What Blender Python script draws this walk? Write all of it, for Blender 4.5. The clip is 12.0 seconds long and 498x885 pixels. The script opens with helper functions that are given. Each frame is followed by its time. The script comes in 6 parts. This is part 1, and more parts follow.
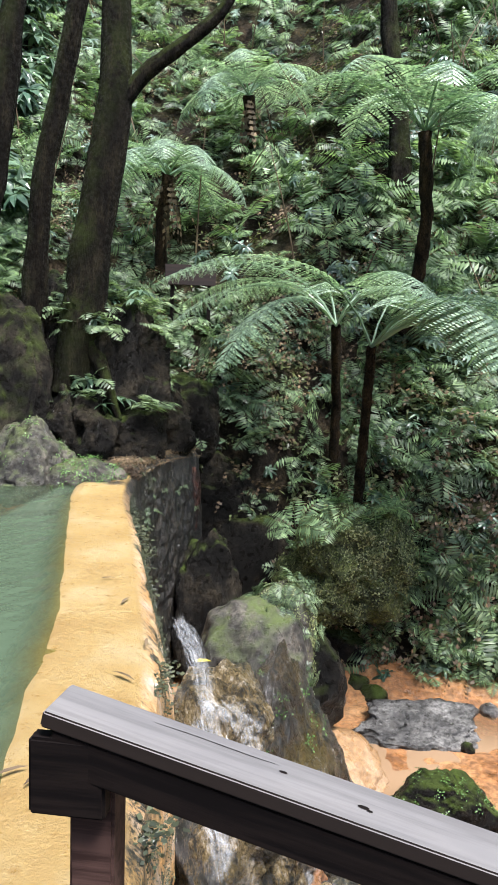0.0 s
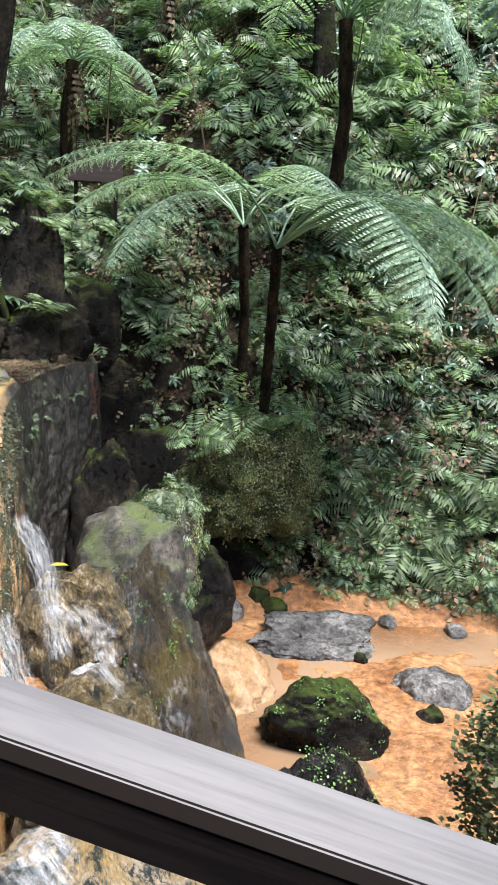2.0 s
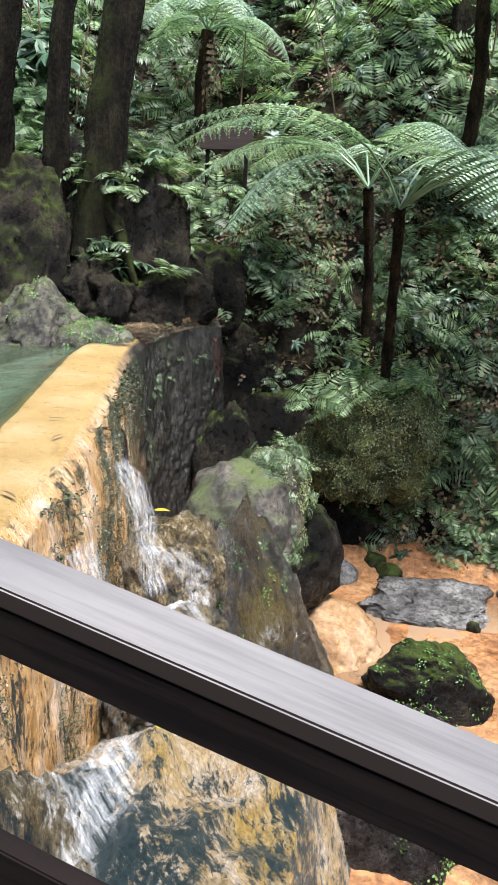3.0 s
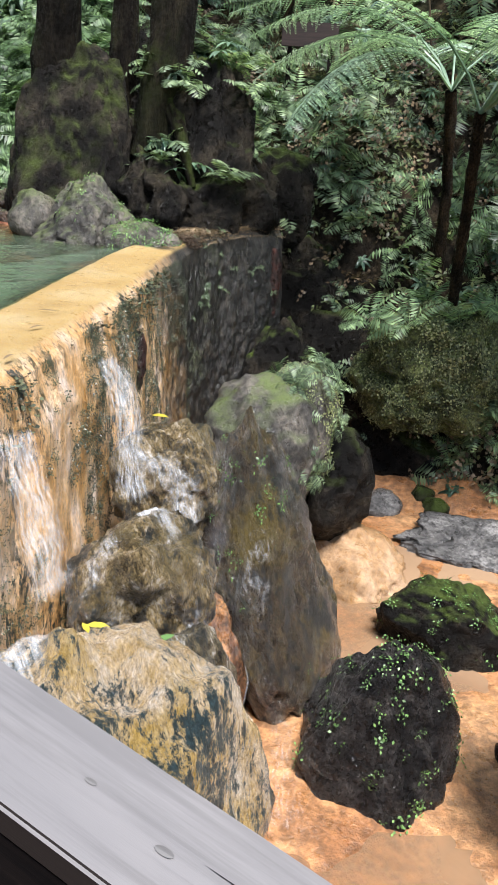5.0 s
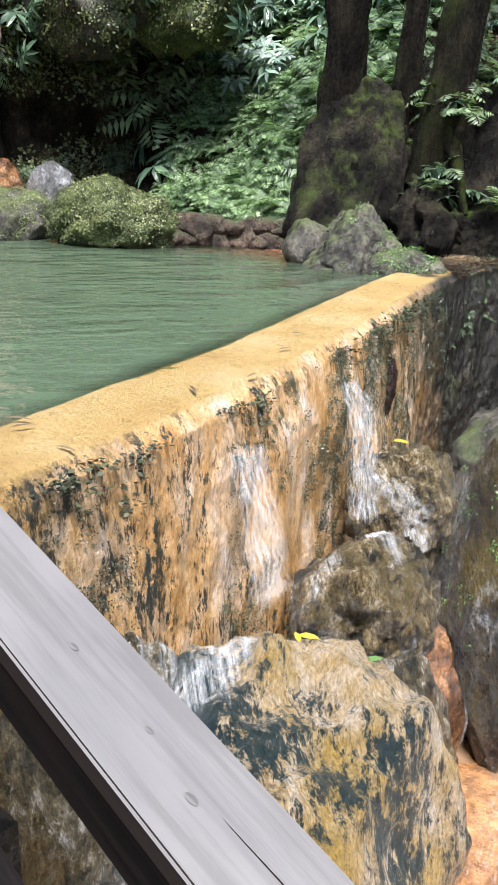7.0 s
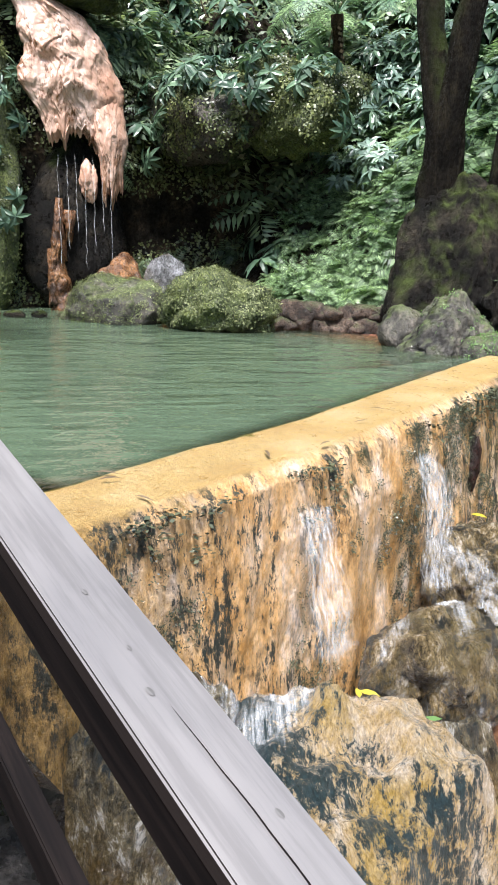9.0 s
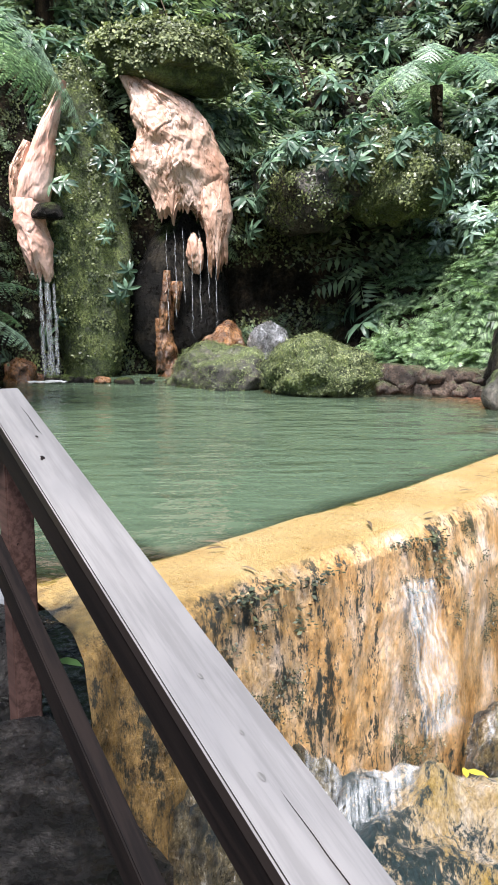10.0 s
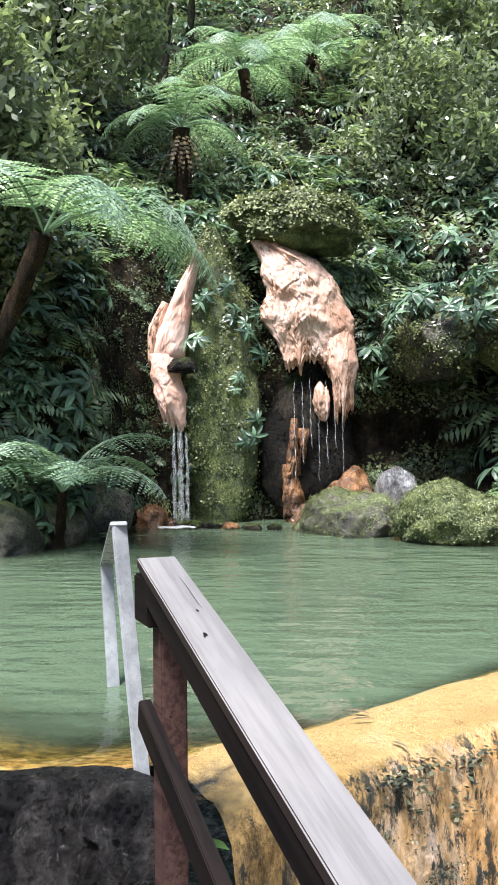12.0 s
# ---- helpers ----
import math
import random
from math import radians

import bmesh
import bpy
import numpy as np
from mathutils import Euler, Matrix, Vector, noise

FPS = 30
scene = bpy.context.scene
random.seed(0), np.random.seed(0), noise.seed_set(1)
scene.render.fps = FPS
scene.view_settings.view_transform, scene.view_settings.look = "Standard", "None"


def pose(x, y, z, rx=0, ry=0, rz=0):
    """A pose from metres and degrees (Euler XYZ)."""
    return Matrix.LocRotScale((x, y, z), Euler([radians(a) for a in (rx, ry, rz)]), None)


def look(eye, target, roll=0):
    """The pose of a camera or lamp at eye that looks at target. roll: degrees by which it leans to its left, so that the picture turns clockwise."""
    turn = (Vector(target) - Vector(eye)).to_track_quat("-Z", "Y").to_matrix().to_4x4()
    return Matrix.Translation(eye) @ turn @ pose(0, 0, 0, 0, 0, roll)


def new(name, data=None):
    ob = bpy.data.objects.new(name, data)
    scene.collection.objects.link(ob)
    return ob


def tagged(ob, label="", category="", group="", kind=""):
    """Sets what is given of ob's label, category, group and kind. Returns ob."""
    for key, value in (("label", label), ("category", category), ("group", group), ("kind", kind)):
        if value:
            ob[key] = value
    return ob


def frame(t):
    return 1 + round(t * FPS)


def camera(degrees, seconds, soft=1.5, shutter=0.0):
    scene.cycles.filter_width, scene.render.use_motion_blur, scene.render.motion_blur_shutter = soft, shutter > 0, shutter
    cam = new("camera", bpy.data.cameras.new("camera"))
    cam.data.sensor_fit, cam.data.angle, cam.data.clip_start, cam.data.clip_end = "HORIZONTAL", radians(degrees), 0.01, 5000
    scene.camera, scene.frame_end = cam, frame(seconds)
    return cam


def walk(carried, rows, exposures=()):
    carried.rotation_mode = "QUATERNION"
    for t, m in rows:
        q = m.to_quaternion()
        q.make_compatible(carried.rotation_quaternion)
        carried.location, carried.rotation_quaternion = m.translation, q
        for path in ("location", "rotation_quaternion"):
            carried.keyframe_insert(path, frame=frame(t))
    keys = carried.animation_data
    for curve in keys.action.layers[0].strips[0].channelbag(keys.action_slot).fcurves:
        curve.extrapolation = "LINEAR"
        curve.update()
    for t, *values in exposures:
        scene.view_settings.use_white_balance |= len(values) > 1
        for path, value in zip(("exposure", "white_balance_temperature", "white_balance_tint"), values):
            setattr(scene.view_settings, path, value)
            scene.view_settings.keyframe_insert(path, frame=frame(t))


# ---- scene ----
cam = camera(34.0, 12.0, 1.1)
PATH = [
    (0, (0.724, 0.22, 1.704), (0.481, 2.187, 1.44), 2.0),
    (0.5, (0.913, 0.321, 1.547), (0.732, 2.284, 1.21), 1.9),
    (1, (1.124, 0.377, 1.523), (0.946, 2.327, 1.113), 2.2),
    (1.5, (1.233, 0.529, 1.516), (1.109, 2.476, 1.074), 3.0),
    (2, (1.302, 0.657, 1.428), (1.192, 2.607, 0.994), 3.4),
    (2.5, (1.517, 0.659, 1.318), (1.189, 2.578, 0.86), 2.7),
    (3, (1.676, 0.584, 1.307), (1.217, 2.463, 0.8), 2.3),
    (3.2, (1.763, 0.575, 1.324), (1.305, 2.44, 0.763), 2.8),
    (4.8, (2.225, 1.054, 1.143), (1.644, 2.846, 0.47), 4.3),
    (5, (2.316, 1.088, 1.14), (1.631, 2.835, 0.45), 4.4),
    (5.5, (2.466, 1.117, 1.197), (1.576, 2.757, 0.476), 4.7),
    (6, (2.521, 1.103, 1.215), (1.513, 2.67, 0.488), 4.5),
    (6.5, (2.515, 1.133, 1.207), (1.294, 2.556, 0.51), 2.3),
    (8.3, (2.813, 1.045, 1.08), (1.533, 2.458, 0.477), 2.5),
    (8.5, (2.854, 1.049, 1.107), (1.497, 2.402, 0.537), 2.4),
    (9, (2.937, 1.029, 1.148), (1.452, 2.283, 0.675), 1.5),
    (9.5, (2.98, 1.016, 1.198), (1.387, 2.156, 0.792), 0.6),
    (10, (2.999, 0.967, 1.234), (1.343, 2.038, 0.899), 0.1),
    (10.5, (2.967, 0.913, 1.272), (1.257, 1.92, 1.023), 0.0),
    (11, (2.957, 0.866, 1.315), (1.21, 1.826, 1.144), 0.5),
    (11.5, (2.94, 0.854, 1.339), (1.159, 1.761, 1.273), 0.4),
    (12, (2.924, 0.869, 1.338), (1.104, 1.7, 1.344), -0.5),
]
walk(cam, [(t, look(eye, target, roll)) for t, eye, target, roll in PATH],
     exposures=[(0, 1.06), (3, 1.14), (5, 1.02), (6.5, 1.1), (9.5, 1.18), (12, 1.38)])

# ---- world, sun, exposure ----
world = bpy.data.worlds.new("overcast_sky")
scene.world = world
world.use_nodes = True
wn = world.node_tree
sky = wn.nodes.new("ShaderNodeTexSky")
sky.sky_type = "NISHITA"
sky.sun_disc = False
sky.sun_elevation, sky.sun_rotation = radians(64), radians(139)
sky.air_density, sky.dust_density = 1.0, 1.5
wn.links.new(sky.outputs[0], wn.nodes["Background"].inputs[0])
wn.nodes["Background"].inputs[1].default_value = 0.10
sun_data = bpy.data.lights.new("sun", "SUN")
sun_data.energy, sun_data.angle, sun_data.color = 4.9, radians(18), (1.0, 0.985, 1.0)
sun = new("sun", sun_data)
sun.matrix_world = look((0, 0, 30), (-6.5, 7.5, 10))

# ---- small tools ----
rng = np.random.default_rng(7)


def vnoise(p, seed=0):
    """Value noise, 0..1, for an (n, 3) array."""
    p = np.asarray(p, float)
    i = np.floor(p).astype(np.int64)
    f = p - i
    f = f * f * (3 - 2 * f)
    out = np.zeros(len(p))
    for c in range(8):
        o = np.array([c & 1, c >> 1 & 1, c >> 2 & 1])
        q = i + o
        h = (q[:, 0] * 73856093 ^ q[:, 1] * 19349663 ^ q[:, 2] * 83492791 ^ (seed * 2654435 + 977)) & 0x7FFFFFFF
        h = (h ^ (h >> 13)) * 1274126177 & 0x7FFFFFFF
        h = (h ^ (h >> 16)) & 0xFFFF
        w = np.prod(np.where(o == 1, f, 1 - f), axis=1)
        out += w * h / 65535.0
    return out


def fbm(p, scale, octaves=4, seed=0):
    p = np.asarray(p, float)
    total, amp, norm = np.zeros(len(p)), 1.0, 0.0
    for k in range(octaves):
        total += amp * (vnoise(p * scale * 2 ** k, seed + k) * 2 - 1)
        norm += amp
        amp *= 0.5
    return total / norm


def mesh_np(name, verts, tris, smooth=True):
    """A mesh from arrays of places and of triangles or quads."""
    verts, faces = np.asarray(verts, np.float32), np.asarray(tris, np.int32)
    k = faces.shape[1]
    me = bpy.data.meshes.new(name)
    me.vertices.add(len(verts))
    me.vertices.foreach_set("co", verts.ravel())
    me.loops.add(len(faces) * k)
    me.loops.foreach_set("vertex_index", faces.ravel())
    me.polygons.add(len(faces))
    me.polygons.foreach_set("loop_start", np.arange(0, len(faces) * k, k, dtype=np.int32))
    me.polygons.foreach_set("loop_total", np.full(len(faces), k, np.int32))
    me.polygons.foreach_set("use_smooth", np.full(len(faces), smooth))
    me.update(calc_edges=True)
    me.validate()
    return me


def ob_from(name, me, material, parent=None, label=""):
    me.materials.clear()
    me.materials.append(material)
    ob = new(name, me)
    if parent:
        ob.parent = parent
    if label:
        ob["label"] = label
    return ob


def part(name, bm, material, parent, label=""):
    """Links a bmesh as one mesh object under a thing or a part."""
    me = bpy.data.meshes.new(name)
    bm.to_mesh(me)
    bm.free()
    return ob_from(name, me, material, parent, label)


def thing(name, place, label, category, group="", kind=""):
    ob = new(name)
    ob.location = place
    ob.empty_display_size = 0.1
    return tagged(ob, label, category, group, kind)


def grid_faces(nu, nv, wrap=False):
    a = np.arange(nu * nv).reshape(nu, nv)
    if wrap:
        a = np.vstack([a, a[:1]])
    return np.stack([a[:-1, :-1], a[1:, :-1], a[1:, 1:], a[:-1, 1:]], -1).reshape(-1, 4)


def resample(points, n):
    """n places along a smooth line through the points (any number of columns)."""
    p = np.asarray(points, float)
    d = np.r_[0, np.cumsum(np.linalg.norm(np.diff(p[:, :2], axis=0), axis=1) + 1e-6)]
    t = np.linspace(0, d[-1], n)
    m = np.gradient(p, d, axis=0)
    k = np.clip(np.searchsorted(d, t, side="right") - 1, 0, len(p) - 2)
    h = (d[k + 1] - d[k])[:, None]
    s = ((t - d[k]) / (d[k + 1] - d[k]))[:, None]
    return ((2 * s**3 - 3 * s**2 + 1) * p[k] + (s**3 - 2 * s**2 + s) * h * m[k]
            + (-2 * s**3 + 3 * s**2) * p[k + 1] + (s**3 - s**2) * h * m[k + 1])


def tube(points, radii, n=16, sides=9, rough=0.0, seed=0):
    """Verts and quads of a tapered limb along points."""
    rows = np.c_[np.asarray(points, float), np.asarray(radii, float)]
    d = np.r_[0, np.cumsum(np.linalg.norm(np.diff(rows[:, :3], axis=0), axis=1))]
    t = np.linspace(0, d[-1], n)
    r = np.stack([np.interp(t, d, rows[:, k]) for k in range(4)], -1)
    for _ in range(2):
        r[1:-1] = (r[:-2] + 2 * r[1:-1] + r[2:]) / 4
    tan = np.gradient(r[:, :3], axis=0)
    tan /= np.linalg.norm(tan, axis=1)[:, None]
    ref = np.array([[0.55, 0.83, 0.05]])
    a = np.cross(tan, ref)
    a /= np.linalg.norm(a, axis=1)[:, None]
    b = np.cross(tan, a)
    ang = np.linspace(0, 2 * np.pi, sides, endpoint=False)
    v = r[:, None, :3] + r[:, None, 3:4] * (np.cos(ang)[None, :, None] * a[:, None] + np.sin(ang)[None, :, None] * b[:, None])
    v = v.reshape(-1, 3)
    if rough:
        c = np.repeat(r[:, :3], sides, 0)
        v = c + (v - c) * (1 + rough * fbm(v, 6.0 / max(0.3, r[:, 3].max() * 6), 3, seed))[:, None]
    q = np.arange(n * sides).reshape(n, sides)
    q = np.c_[q, q[:, :1]]
    return v, np.stack([q[:-1, :-1], q[:-1, 1:], q[1:, 1:], q[1:, :-1]], -1).reshape(-1, 4)


def merge(pieces):
    vs, fs, k = [], [], 0
    for v, f in pieces:
        vs.append(v), fs.append(np.asarray(f) + k)
        k += len(v)
    return np.vstack(vs), np.vstack(fs)


# ---- materials ----
def nodes_of(name):
    m = bpy.data.materials.new(name)
    m.use_nodes = True
    nt = m.node_tree
    return m, nt, nt.nodes["Principled BSDF"], nt.links.new


def noise_node(nt, coord, scale, detail=5, rough=0.6, stretch=None):
    n = nt.nodes.new("ShaderNodeTexNoise")
    n.inputs["Scale"].default_value, n.inputs["Detail"].default_value, n.inputs["Roughness"].default_value = scale, detail, rough
    if stretch:
        mp = nt.nodes.new("ShaderNodeMapping")
        mp.inputs["Scale"].default_value = stretch
        nt.links.new(coord, mp.inputs[0])
        coord = mp.outputs[0]
    nt.links.new(coord, n.inputs["Vector"])
    return n.outputs[0]


def ramp(nt, fac, stops):
    r = nt.nodes.new("ShaderNodeValToRGB")
    while len(r.color_ramp.elements) < len(stops):
        r.color_ramp.elements.new(0.5)
    for e, (p, c) in zip(r.color_ramp.elements, stops):
        e.position = p
        e.color = (*c, 1) if len(c) == 3 else c
    nt.links.new(fac, r.inputs[0])
    return r.outputs[0]


def grey(nt, fac, a, b):
    return ramp(nt, fac, [(a, (0, 0, 0)), (b, (1, 1, 1))])


def mix(nt, fac, a, b, kind="MIX"):
    m = nt.nodes.new("ShaderNodeMix")
    m.data_type, m.blend_type = "RGBA", kind
    for sock, val in ((m.inputs["Factor"], fac), (m.inputs["A"], a), (m.inputs["B"], b)):
        if isinstance(val, (int, float)):
            sock.default_value = val
        elif isinstance(val, tuple):
            sock.default_value = (*val, 1)
        else:
            nt.links.new(val, sock)
    return m.outputs["Result"]


def bump(nt, bsdf, height, strength, dist=0.02):
    b = nt.nodes.new("ShaderNodeBump")
    b.inputs["Strength"].default_value, b.inputs["Distance"].default_value = strength, dist
    nt.links.new(height, b.inputs["Height"])
    nt.links.new(b.outputs[0], bsdf.inputs["Normal"])
    nt.links.new(b.outputs[0], bsdf.inputs["Coat Normal"])


def up_mask(nt, low, high):
    g = nt.nodes.new("ShaderNodeNewGeometry")
    s = nt.nodes.new("ShaderNodeSeparateXYZ")
    nt.links.new(g.outputs["Normal"], s.inputs[0])
    return grey(nt, s.outputs[2], low, high)


def mul(nt, a, b):
    m = nt.nodes.new("ShaderNodeMath")
    m.operation = "MULTIPLY"
    nt.links.new(a, m.inputs[0])
    nt.links.new(b, m.inputs[1])
    return m.outputs[0]


def place_of(nt):
    return nt.nodes.new("ShaderNodeNewGeometry").outputs["Position"]


def rock_mat(name, dark, mid, light, scale=3.0, rough=0.5, moss=None, moss_up=(0.3, 0.8), relief=0.6, grain=0.75, spot_scale=2.2, spots=None, spot_cut=(0.55, 0.62), stretch=None, sheen=None, spec=0.5, spot_break=0.75):
    """Stone: three tones over two scales, optional moss on upward faces, optional crust patches."""
    m, nt, bsdf, link = nodes_of(name)
    co = place_of(nt)
    big, fine = noise_node(nt, co, scale, 6, 0.65, stretch), noise_node(nt, co, scale * 9, 5, 0.7, stretch)
    col = ramp(nt, big, [(0.37, dark), (0.5, mid), (0.63, light)])
    col = mix(nt, grain, col, ramp(nt, fine, [(0.38, (0.15, 0.15, 0.15)), (0.5, (0.9, 0.9, 0.9)), (0.64, (1.9, 1.9, 1.9))]), "MULTIPLY")
    if spots:
        col = mix(nt, grey(nt, noise_node(nt, co, scale * spot_scale, 9, spot_break, stretch), *spot_cut), col, spots)
    if moss:
        mm = mul(nt, up_mask(nt, *moss_up), grey(nt, noise_node(nt, co, scale * 1.3, 5, 0.7), 0.38, 0.55))
        mcol = mix(nt, noise_node(nt, co, scale * 14, 4, 0.7), tuple(0.45 * c for c in moss), tuple(1.5 * c for c in moss))
        col = mix(nt, mm, col, mcol)
    link(col, bsdf.inputs["Base Color"])
    r = noise_node(nt, co, scale * 5, 4, 0.6)
    link(ramp(nt, r, [(0.4, (rough * 0.45,) * 3), (0.6, (min(1, rough * 1.5),) * 3)]), bsdf.inputs["Roughness"])
    if sheen:
        bsdf.inputs["Coat Weight"].default_value, bsdf.inputs["Coat Roughness"].default_value = sheen, 0.10
    bump(nt, bsdf, mix(nt, 0.45, fine, noise_node(nt, co, scale * 26, 4, 0.7)), min(1.0, relief), 0.07 if relief > 0.55 else 0.02)
    bsdf.inputs["Specular IOR Level"].default_value = spec
    link(bsdf.inputs["Normal"].links[0].from_socket, bsdf.inputs["Coat Normal"])
    return m


def streak_mat(name, stops, crust, cut, ochre, scale=2.0, sheen=1.0, relief=1.0):
    """Spray-wet stone: mineral tones, on some rocks with painted glints, drawn out down the fall line, torn dark algae
    crust, ochre stains, running wet gloss.
    """
    m, nt, bsdf, link = nodes_of(name)
    mp = nt.nodes.new("ShaderNodeMapping")
    mp.inputs["Rotation"].default_value = (radians(18), radians(22), 0)
    link(place_of(nt), mp.inputs[0])
    co = mp.outputs[0]
    warp = nt.nodes.new("ShaderNodeVectorMath")
    warp.operation = "MULTIPLY_ADD"
    wn3 = nt.nodes.new("ShaderNodeTexNoise")
    wn3.inputs["Scale"].default_value = 3.0
    link(co, wn3.inputs["Vector"])
    link(wn3.outputs["Color"], warp.inputs[0])
    warp.inputs[1].default_value = (0.05, 0.05, 0.05)
    link(co, warp.inputs[2])
    co = warp.outputs[0]
    tone = noise_node(nt, co, scale * 2.0, 9, 0.8, (1.5, 1.5, 0.8))
    fine = noise_node(nt, co, scale * 15, 5, 0.75, (1.5, 1.5, 0.7))
    torn = mix(nt, 0.42, noise_node(nt, co, scale * 3.4, 9, 0.85, (1.8, 1.8, 0.75)), noise_node(nt, co, scale * 0.55, 4, 0.6))
    col = ramp(nt, tone, stops)
    col = mix(nt, grey(nt, noise_node(nt, co, scale * 0.4, 4, 0.6), 0.48, 0.58), col, mix(nt, 0.65, col, ochre))
    col = mix(nt, grey(nt, torn, cut, cut + 0.035), col, mix(nt, fine, crust, tuple(3.2 * c for c in crust)))
    col = mix(nt, 0.55, col, ramp(nt, fine, [(0.36, (0.3, 0.3, 0.3)), (0.5, (0.95, 0.95, 0.95)), (0.66, (1.6, 1.6, 1.6))]), "MULTIPLY")
    link(col, bsdf.inputs["Base Color"])
    link(ramp(nt, torn, [(0.4, (0.14,) * 3), (0.6, (0.42,) * 3)]), bsdf.inputs["Roughness"])
    bsdf.inputs["Coat Weight"].default_value, bsdf.inputs["Coat Roughness"].default_value = sheen, 0.08
    bump(nt, bsdf, mix(nt, 0.6, fine, torn), relief, 0.10)
    return m


def leaf_mat(name, dark, light, rough=0.4, glow=0.35, spec=0.5, dry=None, patch=0.8):
    """Foliage: two greens varied by patch and by leaf, light through the blade, waxy gloss."""
    m, nt, bsdf, link = nodes_of(name)
    co = place_of(nt)
    g = nt.nodes.new("ShaderNodeNewGeometry")
    col = ramp(nt, noise_node(nt, co, patch, 4, 0.7), [(0.38, dark), (0.62, light)])
    isl = g.outputs["Random Per Island"]
    col = mix(nt, 0.8, col, ramp(nt, isl, [(0.0, (0.16, 0.2, 0.18)), (0.6, (0.95, 0.95, 0.95)), (1.0, (1.9, 1.8, 1.7))]), "MULTIPLY")
    if dry:
        col = mix(nt, grey(nt, isl, dry[0], dry[0] + 0.02), col, dry[1])
    link(col, bsdf.inputs["Base Color"])
    bsdf.inputs["Roughness"].default_value = rough
    bsdf.inputs["Specular IOR Level"].default_value = spec
    tr = nt.nodes.new("ShaderNodeBsdfTranslucent")
    link(mix(nt, 1.0, col, (1.2, 1.3, 0.8), "MULTIPLY"), tr.inputs[0])
    ms = nt.nodes.new("ShaderNodeMixShader")
    ms.inputs[0].default_value = glow
    link(bsdf.outputs[0], ms.inputs[1])
    link(tr.outputs[0], ms.inputs[2])
    link(ms.outputs[0], nt.nodes["Material Output"].inputs["Surface"])
    return m


M_SOIL = rock_mat("forest_soil", (0.006, 0.005, 0.0035), (0.018, 0.014, 0.010), (0.06, 0.044, 0.027), 2.2, 0.85, moss=(0.045, 0.055, 0.02), moss_up=(0.6, 0.98), relief=1.0, spec=0.1)
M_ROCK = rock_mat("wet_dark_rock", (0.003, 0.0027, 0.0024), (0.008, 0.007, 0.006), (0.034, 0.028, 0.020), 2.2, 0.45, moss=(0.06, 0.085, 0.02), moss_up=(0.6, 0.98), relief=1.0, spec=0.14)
M_ROCKD = rock_mat("mossy_dark_slab", (0.004, 0.0035, 0.003), (0.010, 0.0085, 0.007), (0.036, 0.030, 0.022), 2.2, 0.5, moss=(0.05, 0.066, 0.018), moss_up=(0.3, 0.7), relief=1.0, spec=0.14)
M_ROCKM = rock_mat("mossy_rock", (0.018, 0.016, 0.014), (0.05, 0.045, 0.037), (0.12, 0.105, 0.085), 2.2, 0.6, moss=(0.08, 0.105, 0.03), moss_up=(0.35, 0.95))
M_BANK = rock_mat("brown_bank_stone", (0.02, 0.013, 0.009), (0.065, 0.043, 0.031), (0.14, 0.10, 0.075), 3.5, 0.6, moss=(0.06, 0.075, 0.025), moss_up=(0.5, 0.95), relief=0.8)
M_MOSS = rock_mat("deep_moss", (0.03, 0.042, 0.012), (0.08, 0.105, 0.03), (0.17, 0.20, 0.06), 4.0, 0.95, relief=1.0)
M_GREY = rock_mat("grey_creek_stone", (0.04, 0.038, 0.037), (0.10, 0.095, 0.09), (0.2, 0.19, 0.18), 2.5, 0.4)
M_FALLROCK = streak_mat("algae_streaked_rock", [(0.34, (0.40, 0.27, 0.10)), (0.46, (0.52, 0.38, 0.21)), (0.56, (0.58, 0.47, 0.34)), (0.68, (0.66, 0.60, 0.52))], (0.010, 0.020, 0.022), 0.495, (0.38, 0.24, 0.03), scale=3.0)
# palest stop paints white wet sparkle into the colour
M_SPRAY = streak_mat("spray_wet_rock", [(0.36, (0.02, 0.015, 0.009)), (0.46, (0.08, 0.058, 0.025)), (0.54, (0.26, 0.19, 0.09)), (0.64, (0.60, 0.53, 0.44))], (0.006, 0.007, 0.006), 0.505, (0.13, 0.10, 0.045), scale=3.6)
M_BROWNWET = streak_mat("brown_wet_rock", [(0.34, (0.012, 0.009, 0.006)), (0.5, (0.042, 0.031, 0.017)), (0.62, (0.09, 0.066, 0.034)), (0.72, (0.17, 0.125, 0.07))], (0.007, 0.007, 0.006), 0.515, (0.12, 0.09, 0.025), scale=3.0, sheen=0.8)
# near-white stop stands in for sky sheen on the wet black stone
M_BLACKWET = streak_mat("black_spray_rock", [(0.36, (0.010, 0.011, 0.010)), (0.46, (0.06, 0.052, 0.034)), (0.55, (0.20, 0.16, 0.09)), (0.62, (0.60, 0.58, 0.55))], (0.005, 0.009, 0.011), 0.53, (0.16, 0.10, 0.03), scale=3.6)
# grey rock whose bluish-white highlight is put in as pale colour
M_SHINE = streak_mat("painted_shine_rock", [(0.36, (0.05, 0.05, 0.05)), (0.48, (0.14, 0.14, 0.14)), (0.58, (0.34, 0.34, 0.36)), (0.70, (0.6, 0.6, 0.64))], (0.02, 0.02, 0.02), 0.52, (0.2, 0.16, 0.1), scale=2.2)
M_TRAV = rock_mat("pink_travertine", (0.44, 0.235, 0.155), (0.55, 0.345, 0.255), (0.60, 0.43, 0.35), 1.6, 0.35, relief=0.3, stretch=(1.2, 1.2, 0.45), sheen=0.4, grain=0.14, spot_scale=1.6, spots=(0.16, 0.075, 0.035), spot_cut=(0.53, 0.58), spot_break=0.85)
